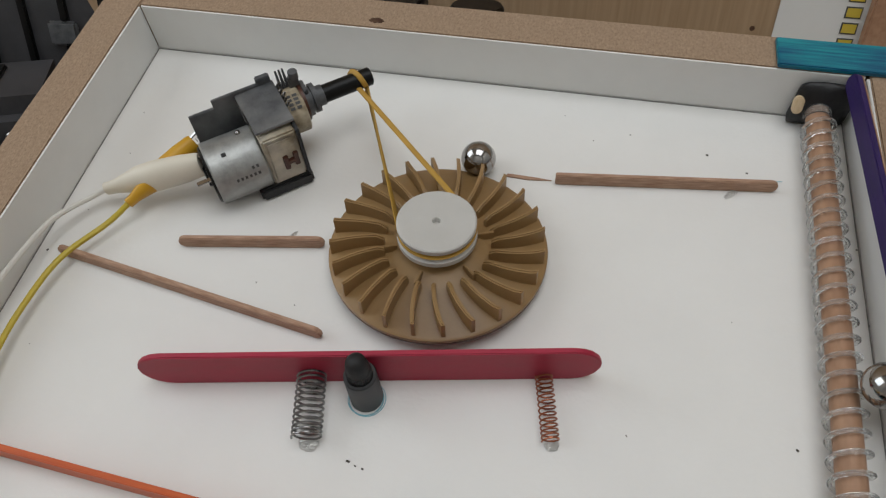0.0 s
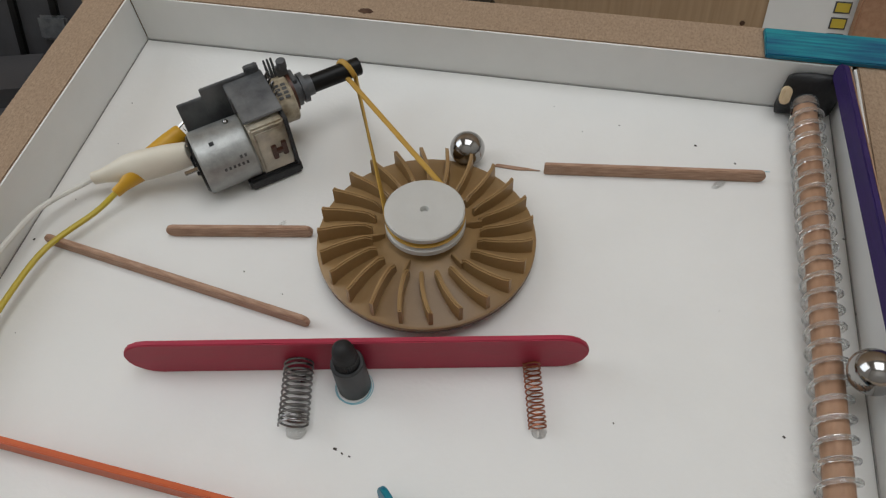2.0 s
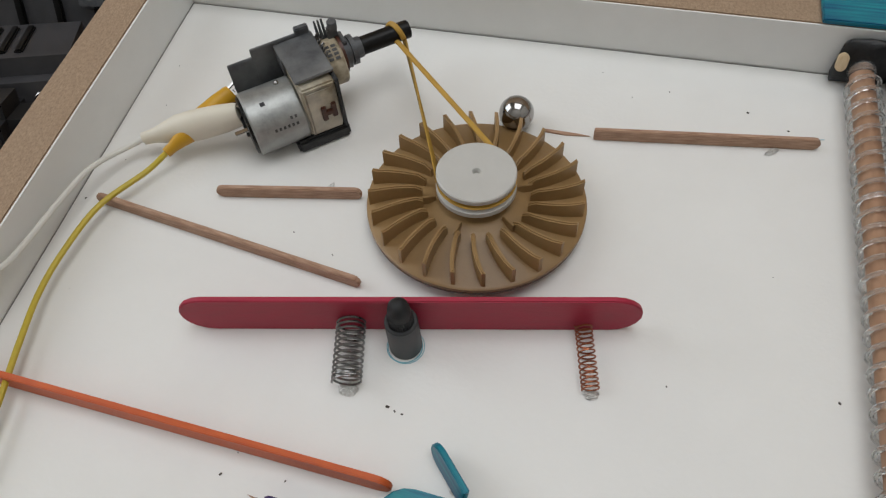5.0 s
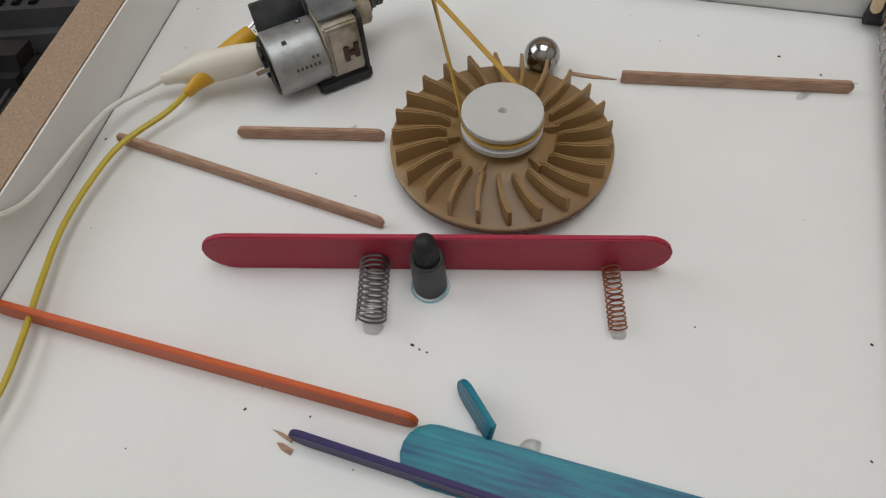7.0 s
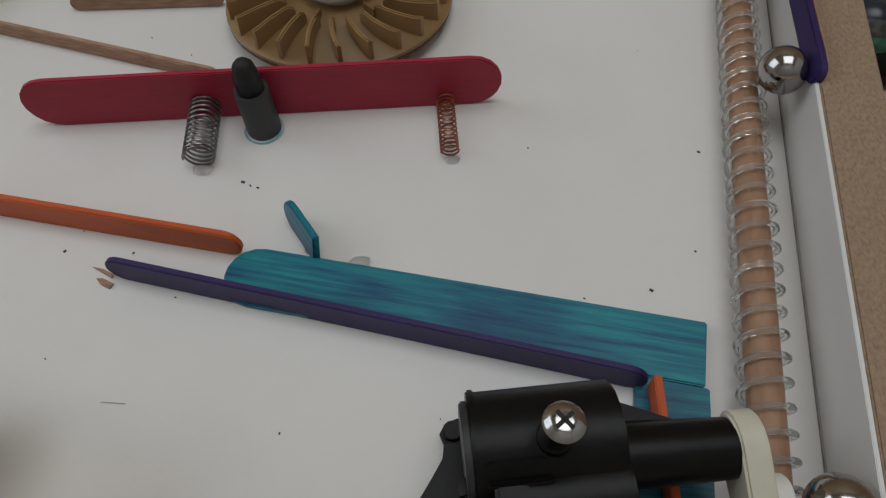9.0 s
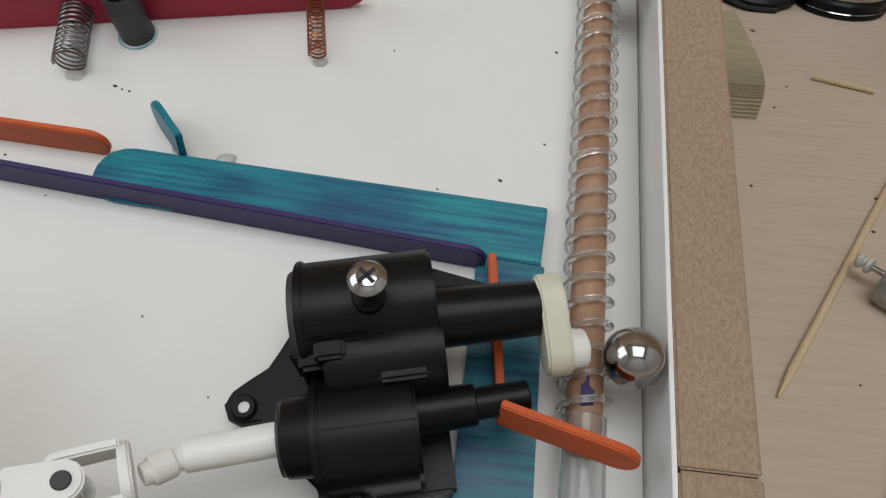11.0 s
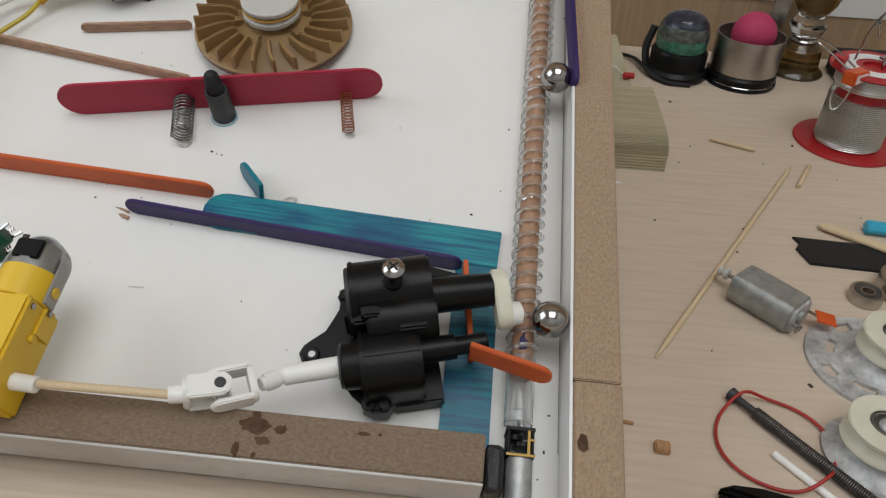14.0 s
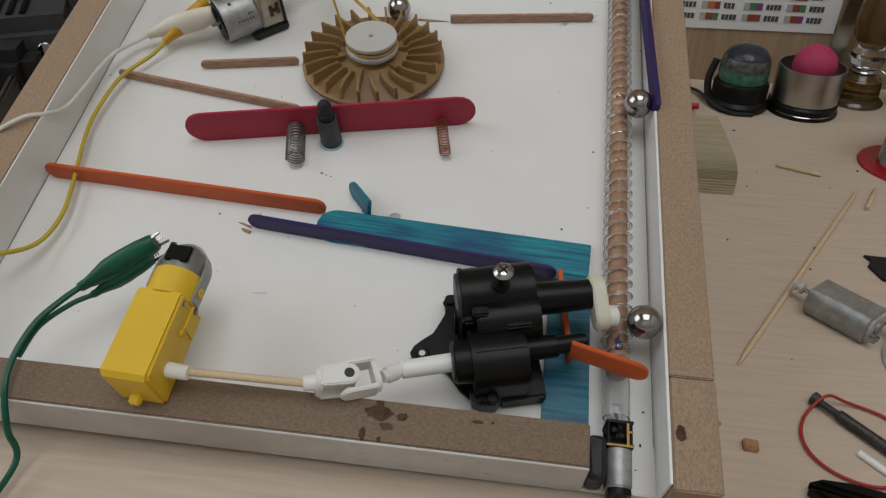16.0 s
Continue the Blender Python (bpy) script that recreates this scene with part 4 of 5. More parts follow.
PV, PZ = CU + 0.0100 * math.cos(SWING), CZ2 + 0.0100 * math.sin(SWING)
part("pin", join(rod((0.0458, PV, PZ), (0.0500, PV, PZ), 0.0046, 0.0042, seg=24), rod((0.0496, PV, PZ), (0.0506, PV, PZ), 0.0022, seg=18)), NYLON, crank)
part("hub", rod((0.0396, CU, CZ2), (0.0410, CU, CZ2), 0.0058, seg=28), IVORY, crank)

# ---- universal joint and drive shaft ----
uj = thing("universal_joint", BOARD, "white nylon universal joint between motor and gearbox", "joint")
A, B, C, D = Vector((0.2200, 0.0244, 0.0194)), Vector((0.1992, 0.0176, 0.0212)), Vector((0.1930, 0.0122, 0.0250)), Vector((0.1655, 0.0030, 0.0322))
part("input_shaft", join(rod(A, B, 0.0038, 0.0036, seg=24), rod(B + (A - B) * 0.02, C, 0.0025, seg=20), rod(B + (C - B) * 0.25, B + (C - B) * 0.8, 0.0033, seg=20)), NYLON, uj)
MID = Vector((0.1808, 0.0078, 0.0284))
axis_x = (C - D).normalized()
axis_y = Vector((0, 0, 1)).cross(axis_x).normalized()
axis_z = axis_x.cross(axis_y)
JOINT = Matrix.Translation(MID) @ Matrix((axis_x, axis_y, axis_z)).transposed().to_4x4()


def yoke():
    """A fork: two round-ended arms on a rounded base, opening towards +x, its eye at the origin."""
    arm = plate([(x - 0.0105, y) for x, y in lolly(0.0146, 0.0082, False, True)], 0.0046, 0.0066, 0.0005)
    arm2 = plate([(x - 0.0105, y) for x, y in lolly(0.0146, 0.0082, False, True)], -0.0066, -0.0046, 0.0005)
    base = moved(plate(lolly(0.0136, 0.0086, True, True), -0.0012, 0.0012, 0.0005), pose(-0.0108, 0, 0.0068, 0, 90, 0))
    return join(arm, arm2, base)


part("yoke", moved(yoke(), JOINT), NYLON, uj)
part("yoke", moved(yoke(), JOINT @ pose(0, 0, 0, 0, 0, 180 + 6) @ pose(0, 0, 0, 90)), NYLON, uj)
part("cross", moved(join(block((-0.0026, -0.0026, -0.0026), (0.0026, 0.0026, 0.0026), 0.0005), rod((0, -0.0062, 0), (0, 0.0062, 0), 0.0018, seg=14)), JOINT), NYLON, uj)
part("pin", moved(rod((0, 0, -0.0070), (0, 0, 0.0071), 0.0019, seg=18), JOINT), CHAR, uj, "dark grey pin")
part("hub", rod(MID - axis_x * 0.0100, D, 0.0032, 0.0029, seg=22), NYLON, uj)
part("drive_stick", rod(D + Vector((0.001, 0.0003, -0.0003)), (0.1205, 0.0016, 0.0345), 0.0015, seg=14), PALE, uj, "thin pale bamboo stick")

# ---- yellow gear motor ----
tt = thing("yellow_motor", tray(0.1048, 0.0, 0.0236, -2.8), "yellow plastic gear motor with grey strap on the rim", "motor")
outline = [(-0.0078, 0.0), (-0.0078, 0.0205), (-0.0060, 0.0225), (0.0290, 0.0225), (0.0290, 0.0010), (0.0285, 0.0)]
body = part("case", moved(plate([(y, z) for y, z in outline], -0.0094, 0.0094, 0.0018), Matrix(((0, 0, 1, 0), (1, 0, 0, 0), (0, 1, 0, 0), (0, 0, 0, 1)))), YELLOW, tt)
part("tab", join(block((-0.0022, -0.0115, 0.0045), (0.0022, -0.0070, 0.0075), 0.0006)), YELLOW, tt)
part("shoulder", block((0.0050, 0.0170, 0.0015), (0.0104, 0.0300, 0.0140), 0.0018, 3), YELLOW, tt)
part("peg", rod((0.0090, 0.0170, 0.0120), (0.0106, 0.0170, 0.0120), 0.0015, seg=14), YELLOW, tt)
for y, z in ((0.0260, 0.0188), (0.0275, 0.0100)):
    part("screw", rod((0.0090, y, z), (0.0112 if z < 0.015 else 0.0099, y, z), 0.0012, seg=12), STEEL, tt)
part("neck", moved(lathe([(0, 0), (0.0098, 0), (0.0102, 0.0004), (0.0102, 0.0115), (0, 0.0115)], 40), pose(0, 0.0285, 0.0122, -90)), YELLOW, tt)
canr = part("can", moved(lathe([(0, 0), (0.0094, 0), (0.0094, 0.0095), (0.0088, 0.0104), (0.0060, 0.0104), (0.0058, 0.0095), (0, 0.0095)], 40), pose(0, 0.0395, 0.0122, -90)), ZINC, tt, "grey metal can end")
part("end_cap", join(moved(lathe([(0, 0), (0.0058, 0), (0.0058, 0.0012), (0.0040, 0.0020), (0, 0.0020)], 32), pose(0, 0.0488, 0.0122, -90)), block((-0.0050, 0.0425, 0.0205), (0.0050, 0.0500, 0.0220), 0.0006)), BLACK, tt, "black plastic end")
strap_pts = [(0.0106, 0.0290)] + [(0.0106 * math.cos(a), 0.0430 + 0.0118 * math.sin(a)) for a in np.linspace(0, math.pi, 25)] + [(-0.0106, 0.0330)]
strap_in = [(-0.0096, 0.0330)] + [(0.0096 * math.cos(a), 0.0430 + 0.0108 * math.sin(a)) for a in np.linspace(math.pi, 0, 25)] + [(0.0096, 0.0290)]
part("strap", moved(plate(strap_pts + strap_in, -0.0036, 0.0036, 0.0003), pose(0, 0, 0.0122)), CAPGREY, tt, "translucent grey retaining strap")
part("strap_slot", rod((0.0100, 0.0345, 0.0122), (0.0112, 0.0345, 0.0122), 0.0021, seg=18), YELLOW, tt, "yellow peg in the strap")
part("stub_axle", rod((0.0094, 0.0020, 0.0110), (0.0180, 0.0020, 0.0110), 0.0030, 0.0028, seg=24), NYLON, tt)
part("stub_axle", rod((-0.0094, 0.0012, 0.0110), (-0.0140, 0.0012, 0.0110), 0.0028, 0.0026, seg=24), NYLON, tt)
part("terminal", block((-0.0085, 0.0500, 0.0150), (-0.0060, 0.0545, 0.0156), 0.0001), STEEL, tt)


# ---- crocodile clips and leads ----
def croc_clip(name, tip, tail, lead, sleeve, cable, label, r=0.0042, lead_r=0.0011, m=BOARD):
    """A clip in a vinyl sleeve with jaws at its tip, and the lead that leaves its tail."""
    t, e = Vector(tip), Vector(tail)
    ob = thing(name, m, label, "crocodile clip", "crocodile clips")
    mm, length = along(e, t)
    prof = [(0, 0), (r * 0.42, 0), (r * 0.46, length * 0.10), (r * 0.62, length * 0.20), (r * 0.95, length * 0.38), (r, length * 0.55), (r * 0.92, length * 0.8), (r * 0.78, length * 0.97), (r * 0.70, length), (0, length)]
    bm = lathe(prof, 24)
    for v in bm.verts:
        v.co.x *= 0.8
    part("sleeve", moved(bm, mm), sleeve, ob)
    jaw = [moved(block((-0.0007, s * 0.0006 - 0.0003, length - 0.002), (0.0007, s * 0.0006 + 0.0003, length + 0.0045), 0.0002), pose(0, 0, 0, 6 * s)) for s in (-1, 1)]
    jaw += [block((-0.0007, -0.0003, length + 0.0010 * k), (0.0007, 0.0003, length + 0.0010 * k + 0.0004), 0) for k in range(1, 4)]
    part("jaw", moved(join(*jaw), mm), STEEL, ob, "bright toothed metal jaws")
    part("lead", sweep(smooth_path([tail] + lead), lead_r, 8), cable, ob)
    return ob


croc_clip("crocodile_clip", (0.0500, 0.2340, 0.0160), (0.0320, 0.2060, 0.0090), [(0.0262, 0.1980, 0.0062), (0.0155, 0.1800, 0.0060), (0.0120, 0.1600, 0.0058), (0.0118, 0.1420, 0.0056), (0.0156, 0.1220, 0.0060), (0.0205, 0.0990, 0.0060), (0.0222, 0.0820, 0.0062), (0.0185, 0.0660, 0.0080), (0.0100, 0.0520, 0.0180), (-0.0050, 0.0400, 0.0262), (-0.0250, 0.0280, 0.0230), (-0.0600, 0.0120, 0.0030), (-0.1000, 0.0050, -0.0110)], YCLIP, YCABLE, "amber vinyl crocodile clip with yellow lead", r=0.0052, lead_r=0.0011)
croc_clip("crocodile_clip", (0.0578, 0.2238, 0.0165), (0.0200, 0.2118, 0.0085), [(0.0150, 0.2088, 0.0068), (0.0062, 0.1950, 0.0085), (0.0032, 0.1780, 0.0100), (0.0024, 0.1600, 0.0120), (0.0022, 0.1450, 0.0155), (0.0002, 0.1335, 0.0225), (-0.0085, 0.1250, 0.0262), (-0.0300, 0.1080, 0.0190), (-0.0700, 0.0800, -0.0080), (-0.1100, 0.0600, -0.0280)], WCLIP, WCABLE, "cream vinyl crocodile clip with white lead", r=0.0066, lead_r=0.0011)
croc_clip("crocodile_clip", (0.0920, 0.0545, 0.0385), (0.0640, 0.0345, 0.0300), [(0.0590, 0.0280, 0.0300), (0.0525, 0.0160, 0.0300), (0.0500, 0.0000, 0.0290), (0.0520, -0.0120, 0.0270), (0.0535, -0.0230, 0.0180), (0.0545, -0.0330, 0.0060), (0.0540, -0.0700, 0.0200), (0.0500, -0.1100, 0.0340)], GREEN, GREEN, "dark green vinyl crocodile clip with green lead", r=0.0056, lead_r=0.0013)
croc_clip("crocodile_clip", (0.0900, 0.0500, 0.0330), (0.0670, 0.0345, 0.0245), [(0.0605, 0.0285, 0.0258), (0.0530, 0.0165, 0.0275), (0.0503, 0.0030, 0.0270)], GREEN, GREEN, "dark green vinyl crocodile clip under the first")

# ---- on the desk beside the tray ----
deck_pts = [(-0.024, 0.0), (0.056, 0.0), (0.056, 0.012), (0.053, 0.0165), (0.046, 0.0195), (0.036, 0.0208), (-0.024, 0.0212)]
pts = []
for (x0, z0), (x1, z1) in zip(deck_pts, deck_pts[1:] + deck_pts[:1]):
    steps = 12 if x0 > 0.03 and z0 > 0 or (x0, z0) == (0.056, 0.0) else 1
    for k in range(steps):
        s = k / steps
        d = 0.0005 if steps > 1 and k % 2 else 0
        pts.append((x0 + (x1 - x0) * s - d, z0 + (z1 - z0) * s - d))
single("deck_offcut", moved(plate(pts, 0.0, 0.0765, 0.0), Matrix(((0, 0, 1, 0.300), (-1, 0, 0, 0.296), (0, 1, 0, 0), (0, 0, 0, 1)))), DECK, I4, "ridged greenish pine offcut lying by the tray", "wood block", smooth=False)
single("wood_plank", block((0.312, 0.3220, 0.0), (0.3655, 0.440, 0.014), 0.0006), DECK, pose(0, 0, 0, 0, 0, 0), "flat pine plank with small parts on it", "wood block")
led = thing("led_lamp", pose(0.3560, 0.3500, 0.0142), "small red light-emitting diode with bent wires", "diode")
part("lens", rod((0.004, -0.002, 0.0025), (0.0115, -0.004, 0.0035), 0.0025, 0.0022, seg=16), RED, led)
part("wire", sweep(smooth_path([(0.004, -0.002, 0.003), (-0.004, 0.002, 0.008), (-0.012, 0.001, 0.004), (-0.018, 0.004, 0.0005)]), 0.0003, 6), WIRE, led)
part("wire", sweep(smooth_path([(0.004, -0.002, 0.002), (-0.006, 0.006, 0.006), (-0.014, 0.008, 0.009), (-0.020, 0.010, 0.0005)]), 0.0003, 6), WIRE, led)
part("block", block((-0.013, 0.004, 0.0), (-0.007, 0.010, 0.006), 0.0005), BLACK, led)


def skewer(p, q, r, label, sharp=True, name="bamboo_skewer", category="skewer", mat=None):
    m, length = along((*p, r), (*q, r))
    prof = [(0, 0), (r * 0.3, 0.0005), (r, 0.012), (r, length - 0.009), (r * 0.3, length - 0.0004), (0, length)] if sharp else [(0, 0), (r * 0.9, 0), (r, r * 0.2), (r, length - r * 0.2), (r * 0.9, length), (0, length)]
    return single(name, moved(lathe(prof, 14), m), mat or PALE, I4, label, category, "bamboo sticks" if mat is None else "")


skewer((0.3467, 0.0722), (0.4588, 0.2566), 0.0014, "long pointed bamboo skewer lying on the desk")
skewer((0.4141, 0.2872), (0.4409, 0.2754), 0.0015, "short cut piece of bamboo skewer", False)
skewer((0.4710, 0.2594), (0.4563, 0.2322), 0.0015, "short cut piece of bamboo skewer", False)
skewer((0.3850, 0.0245), (0.4060, 0.0005), 0.0015, "thin white plastic stick on the desk", False, "plastic_stick", "stick", NYLON)

mo = thing("hobby_motor", pose(0.4045, 0.1125, 0.0, 0, 0, -46), "flat-sided zinc hobby motor lying on the desk", "motor")
flat = [(0.0102 * math.cos(a), max(-0.0077, min(0.0077, 0.0106 * math.sin(a)))) for a in np.linspace(0, 2 * math.pi, 57)[:-1]]
ONX = Matrix(((0, 0, 1, 0), (1, 0, 0, 0), (0, 1, 0, 0), (0, 0, 0, 1)))
can = part("can", moved(plate(flat, -0.0160, 0.0155, 0.0008), Matrix.Translation((0, 0, 0.0078)) @ ONX), ZINC, mo, "scuffed zinc can")
part("bearing", rod((0.0150, 0, 0.0078), (0.0178, 0, 0.0078), 0.0036, seg=22), ZINC, can)
part("end_plate", moved(plate([(x * 0.86, y * 0.86) for x, y in flat], 0.0152, 0.0164, 0.0002), Matrix.Translation((0, 0, 0.0078)) @ ONX), GALV, can)
part("shaft", rod((-0.0235, 0, 0.0078), (-0.0155, 0, 0.0078), 0.0011, seg=14), STEEL, mo)
part("worm", moved(lathe([(0, 0), (0.0018, 0), (0.0026, 0.0006), (0.0026, 0.0018), (0.0016, 0.0024), (0.0016, 0.0032), (0.0028, 0.0038), (0.0028, 0.0052), (0.0014, 0.0058), (0, 0.0058)], 22), pose(-0.0275, 0, 0.0078, 0, 90, 0)), MILK, mo, "milky plastic coupling")
part("terminal", block((0.0160, 0.0060, 0.0075), (0.0215, 0.0080, 0.0080), 0.0001), STEEL, mo)
part("terminal", join(block((0.0160, -0.0080, 0.0060), (0.0205, -0.0062, 0.0066), 0.0001), rod((0.019, -0.0072, 0.0040), (0.0205, -0.0072, 0.0085), 0.0009, seg=8)), STEEL, mo)
part("flag", moved(block((0.0, -0.0042, 0.0), (0.0090, 0.0042, 0.0008), 0.0002), pose(0.0205, 0.0068, 0.0075, 0, 8, 36)), FLAG, mo, "orange vinyl flag on a terminal")

single("black_strip", plate([(0.4362, 0.1770), (0.4385, 0.1712), (0.4352, 0.1660), (0.4388, 0.1530), (0.5800, 0.1440), (0.5800, 0.1680)], 0.0, 0.0016, 0.0004), BLACKM, I4, "flat strip of black tape with a torn end", "tape")
hexa = [(0.0042 * math.cos(a), 0.0042 * math.sin(a)) for a in np.linspace(0, 2 * math.pi, 7)[:-1]]
m, ln = along((0.4790, 0.1885, 0.0040), (0.60, 0.1780, 0.0040))
single("blue_pen", moved(plate(hexa, 0, ln, 0.0006), m), BLUE, I4, "sky-blue six-sided plastic pen lying on the desk", "pen")
single("ice_stick", plate(lolly(0.055, 0.0065), 0.0018, 0.0034, 0.0003), PALE, pose(0.4545, 0.1893, 0.0, 0, 0, -33), "flat pale wooden stick under the black strip", "stick")


def bearing(x, y, r, h, hole, label):
    ob = thing("ball_bearing", pose(x, y, 0), label, "bearing", "ball bearings")
    part("outer_ring", lathe([(r * 0.80, 0), (r * 0.98, 0), (r, h * 0.06), (r, h * 0.94), (r * 0.98, h), (r * 0.80, h), (r * 0.80, 0)], 48), BRUSHED, ob)
    part("shield", lathe([(hole * 1.32, h * 0.12), (r * 0.80, h * 0.12), (r * 0.80, h * 0.86), (hole * 1.32, h * 0.90), (hole * 1.32, h * 0.12)], 48), SHIELD, ob, "dark shield")
    part("inner_ring", lathe([(hole, 0), (hole * 1.3, 0), (hole * 1.3, h), (hole, h), (hole, 0)], 40), BRUSHED, ob)
    return ob


bearing(0.4570, 0.1270, 0.0080, 0.0060, 0.0026, "small steel ball bearing lying flat")
bearing(0.4800, 0.1345, 0.0145, 0.0095, 0.0066, "large steel ball bearing lying flat")


def flange_plate(r, slots, holes):
    """A round plate with curved slots and round holes cut through."""
    from_parts = []
    n = 96
    bm = bmesh.new()
    rings = [0.006, r * 0.46, r * 0.58, r * 0.70, r * 0.86, r]
    grid = {}
    for i, q in enumerate(rings):
        for k in range(n):
            for z in (0, 1):
                grid[i, k, z] = bm.verts.new((q * math.cos(2 * math.pi * k / n), q * math.sin(2 * math.pi * k / n), 0.0018 * z))
    def solid(i, k):
        a = 360 * (k % n) / n
        if i == 2 and any(abs((a - s + 180) % 360 - 180) < 15 for s in slots):
            return False
        if i == 3 and any(abs((a - s + 180) % 360 - 180) < 8 for s in holes):
            return False
        return 0 <= i < len(rings) - 1
    for i in range(len(rings) - 1):
        for k in range(n):
            if not solid(i, k):
                continue
            j = (k + 1) % n
            bm.faces.new((grid[i, k, 1], grid[i + 1, k, 1], grid[i + 1, j, 1], grid[i, j, 1]))
            bm.faces.new((grid[i, k, 0], grid[i, j, 0], grid[i + 1, j, 0], grid[i + 1, k, 0]))
            if not solid(i + 1, k):
                bm.faces.new((grid[i + 1, k, 0], grid[i + 1, j, 0], grid[i + 1, j, 1], grid[i + 1, k, 1]))
            if not solid(i - 1, k):
                bm.faces.new((grid[i, k, 0], grid[i, k, 1], grid[i, j, 1], grid[i, j, 0]))
            if not solid(i, k - 1):
                bm.faces.new((grid[i, k, 0], grid[i + 1, k, 0], grid[i + 1, k, 1], grid[i, k, 1]))
            if not solid(i, k + 1):
                bm.faces.new((grid[i, j, 0], grid[i, j, 1], grid[i + 1, j, 1], grid[i + 1, j, 0]))
    bmesh.ops.recalc_face_normals(bm, faces=bm.faces)
    return bm


def pulley_wheel(x, y, turn, dx, dy, label):
    ob = thing("pulley_wheel", pose(x, y, 0, 0, 0, turn), label, "pulley", "pulleys")
    part("flange", flange_plate(0.0300, (150, 235, 330), (105, 195, 285, 20)), GALV, ob, "worn galvanised flange with slots")
    q = pose(dx, dy, 0.0)
    part("stand", moved(lathe([(0.0190, 0.0018), (0.0165, 0.0026), (0.0125, 0.0060), (0.0100, 0.0085), (0.0, 0.0085)], 40), q), GALV, ob, "domed pressed-metal stand")
    up = q @ pose(0, 0, 0.0040) @ Matrix.Diagonal((0.88, 0.88, 1.0, 1))
    part("grooved_wheel", moved(lathe([(0.0082, 0.0150), (0.0085, 0.0155), (0.0164, 0.0158), (0.0170, 0.0150), (0.0168, 0.0134), (0.0135, 0.0105), (0.0168, 0.0074), (0.0170, 0.0058), (0.0164, 0.0050), (0.0070, 0.0046), (0.0070, 0.0150)], 56), up), IVORY, ob, "ivory nylon grooved wheel")
    part("bearing", moved(lathe([(0.0046, 0.0140), (0.0060, 0.0140), (0.0062, 0.0146), (0.0080, 0.0146), (0.0082, 0.0140), (0.0082, 0.0100)], 40), up), SHIELD, ob, "dark steel bearing")
    part("axle", moved(lathe([(0, 0.0160), (0.0030, 0.0160), (0.0040, 0.0150), (0.0044, 0.0144), (0.0044, 0.0030), (0, 0.0030)], 30), up), GALV, ob, "bright riveted axle")
    return ob


pulley_wheel(0.4450, 0.0805, 0, 0.0040, 0.0005, "ivory pulley on a slotted galvanised flange")
pulley_wheel(0.4430, 0.0180, 40, -0.0080, 0.0200, "ivory pulley on a dented galvanised flange")

ring = [(0.3868 + 0.0226 * math.cos(a) + 0.0006 * math.sin(3 * a), 0.0300 + 0.0226 * math.sin(a), 0.0014 + (0.0048 * math.exp(-((a - 1.9) / 0.35) ** 2) + 0.0048 * math.exp(-((a - 5.35) / 0.35) ** 2))) for a in np.linspace(0, 2 * math.pi, 91)[:-1]]
single("rubber_ring", sweep(ring, 0.00072, 8, True), REDRUB, I4, "thin red rubber ring over a dark spring rod", "rubber ring")
sr = thing("spring_rod", I4, "dark grey tension spring on a bolt lying on the desk", "spring")
P, Q = Vector((0.3762, 0.0508, 0.0030)), Vector((0.4190, 0.0000, 0.0030))
d = (Q - P).normalized()
part("bolt", join(rod(P - d * 0.003, P + d * 0.001, 0.0030, 0.0026, seg=16), rod(P, P + d * 0.012, 0.0016, seg=12)), CHAR, sr)
part("coil", helix(P + d * 0.0095, Q, 0.0022, 66, 0.00045, 12, 6, close=0.0), SPRINGY, sr, "tightly wound dark coil")
part("core", rod(P + d * 0.0095, Q, 0.0019, seg=14), BLACKM, sr)
pl = thing("cutting_pliers", pose(0.3570, 0.0010, 0.0, 0, 0, -14), "black-nosed cutting pliers lying on the desk", "pliers")
part("jaw", plate([(0.0, 0.001), (0.006, 0.0052), (0.016, 0.0072), (0.030, 0.0074), (0.030, 0.0005), (0.014, 0.0002)], 0.0006, 0.0075, 0.0016), BLACK, pl)
part("jaw", plate([(0.0, 0.0), (0.014, -0.0002), (0.030, -0.0001), (0.030, -0.0075), (0.014, -0.0066), (0.005, -0.004)], 0.0003, 0.0068, 0.0016), BLACK, pl)
part("pivot", rod((0.034, 0, 0.0), (0.034, 0, 0.0085), 0.0075, seg=28), BLACK, pl)
part("handle", sweep(smooth_path([(0.036, 0.003, 0.004), (0.060, 0.010, 0.0045), (0.100, 0.016, 0.0045)]), 0.0045, 12), RED, pl, "red grip")
part("handle", sweep(smooth_path([(0.036, -0.003, 0.004), (0.060, -0.010, 0.0045), (0.100, -0.014, 0.0045)]), 0.0045, 12), RED, pl, "red grip")
single("wood_chip", block((-0.0030, -0.0026, 0), (0.0030, 0.0026, 0.0030), 0.0005), CORK, pose(0.3420, 0.0225, 0.0, 0, 0, -6), "small split wood chip on the desk", "wood chip", "wood chips")
single("wood_chip", block((-0.0026, -0.0009, 0), (0.0026, 0.0009, 0.0010), 0.0003), CORK, pose(0.3300, 0.0345, 0.0, 0, 0, -12), "small split wood chip beside the tray", "wood chip", "wood chips")
single("paper_scrap", block((-0.0022, -0.0010, 0), (0.0022, 0.0010, 0.0003), 0), PAPER, pose(0.3453, 0.2233, 0.0, 0, 0, -8), "tiny scrap of white paper on the desk", "paper")
rnd = random.Random(3)
bits = []
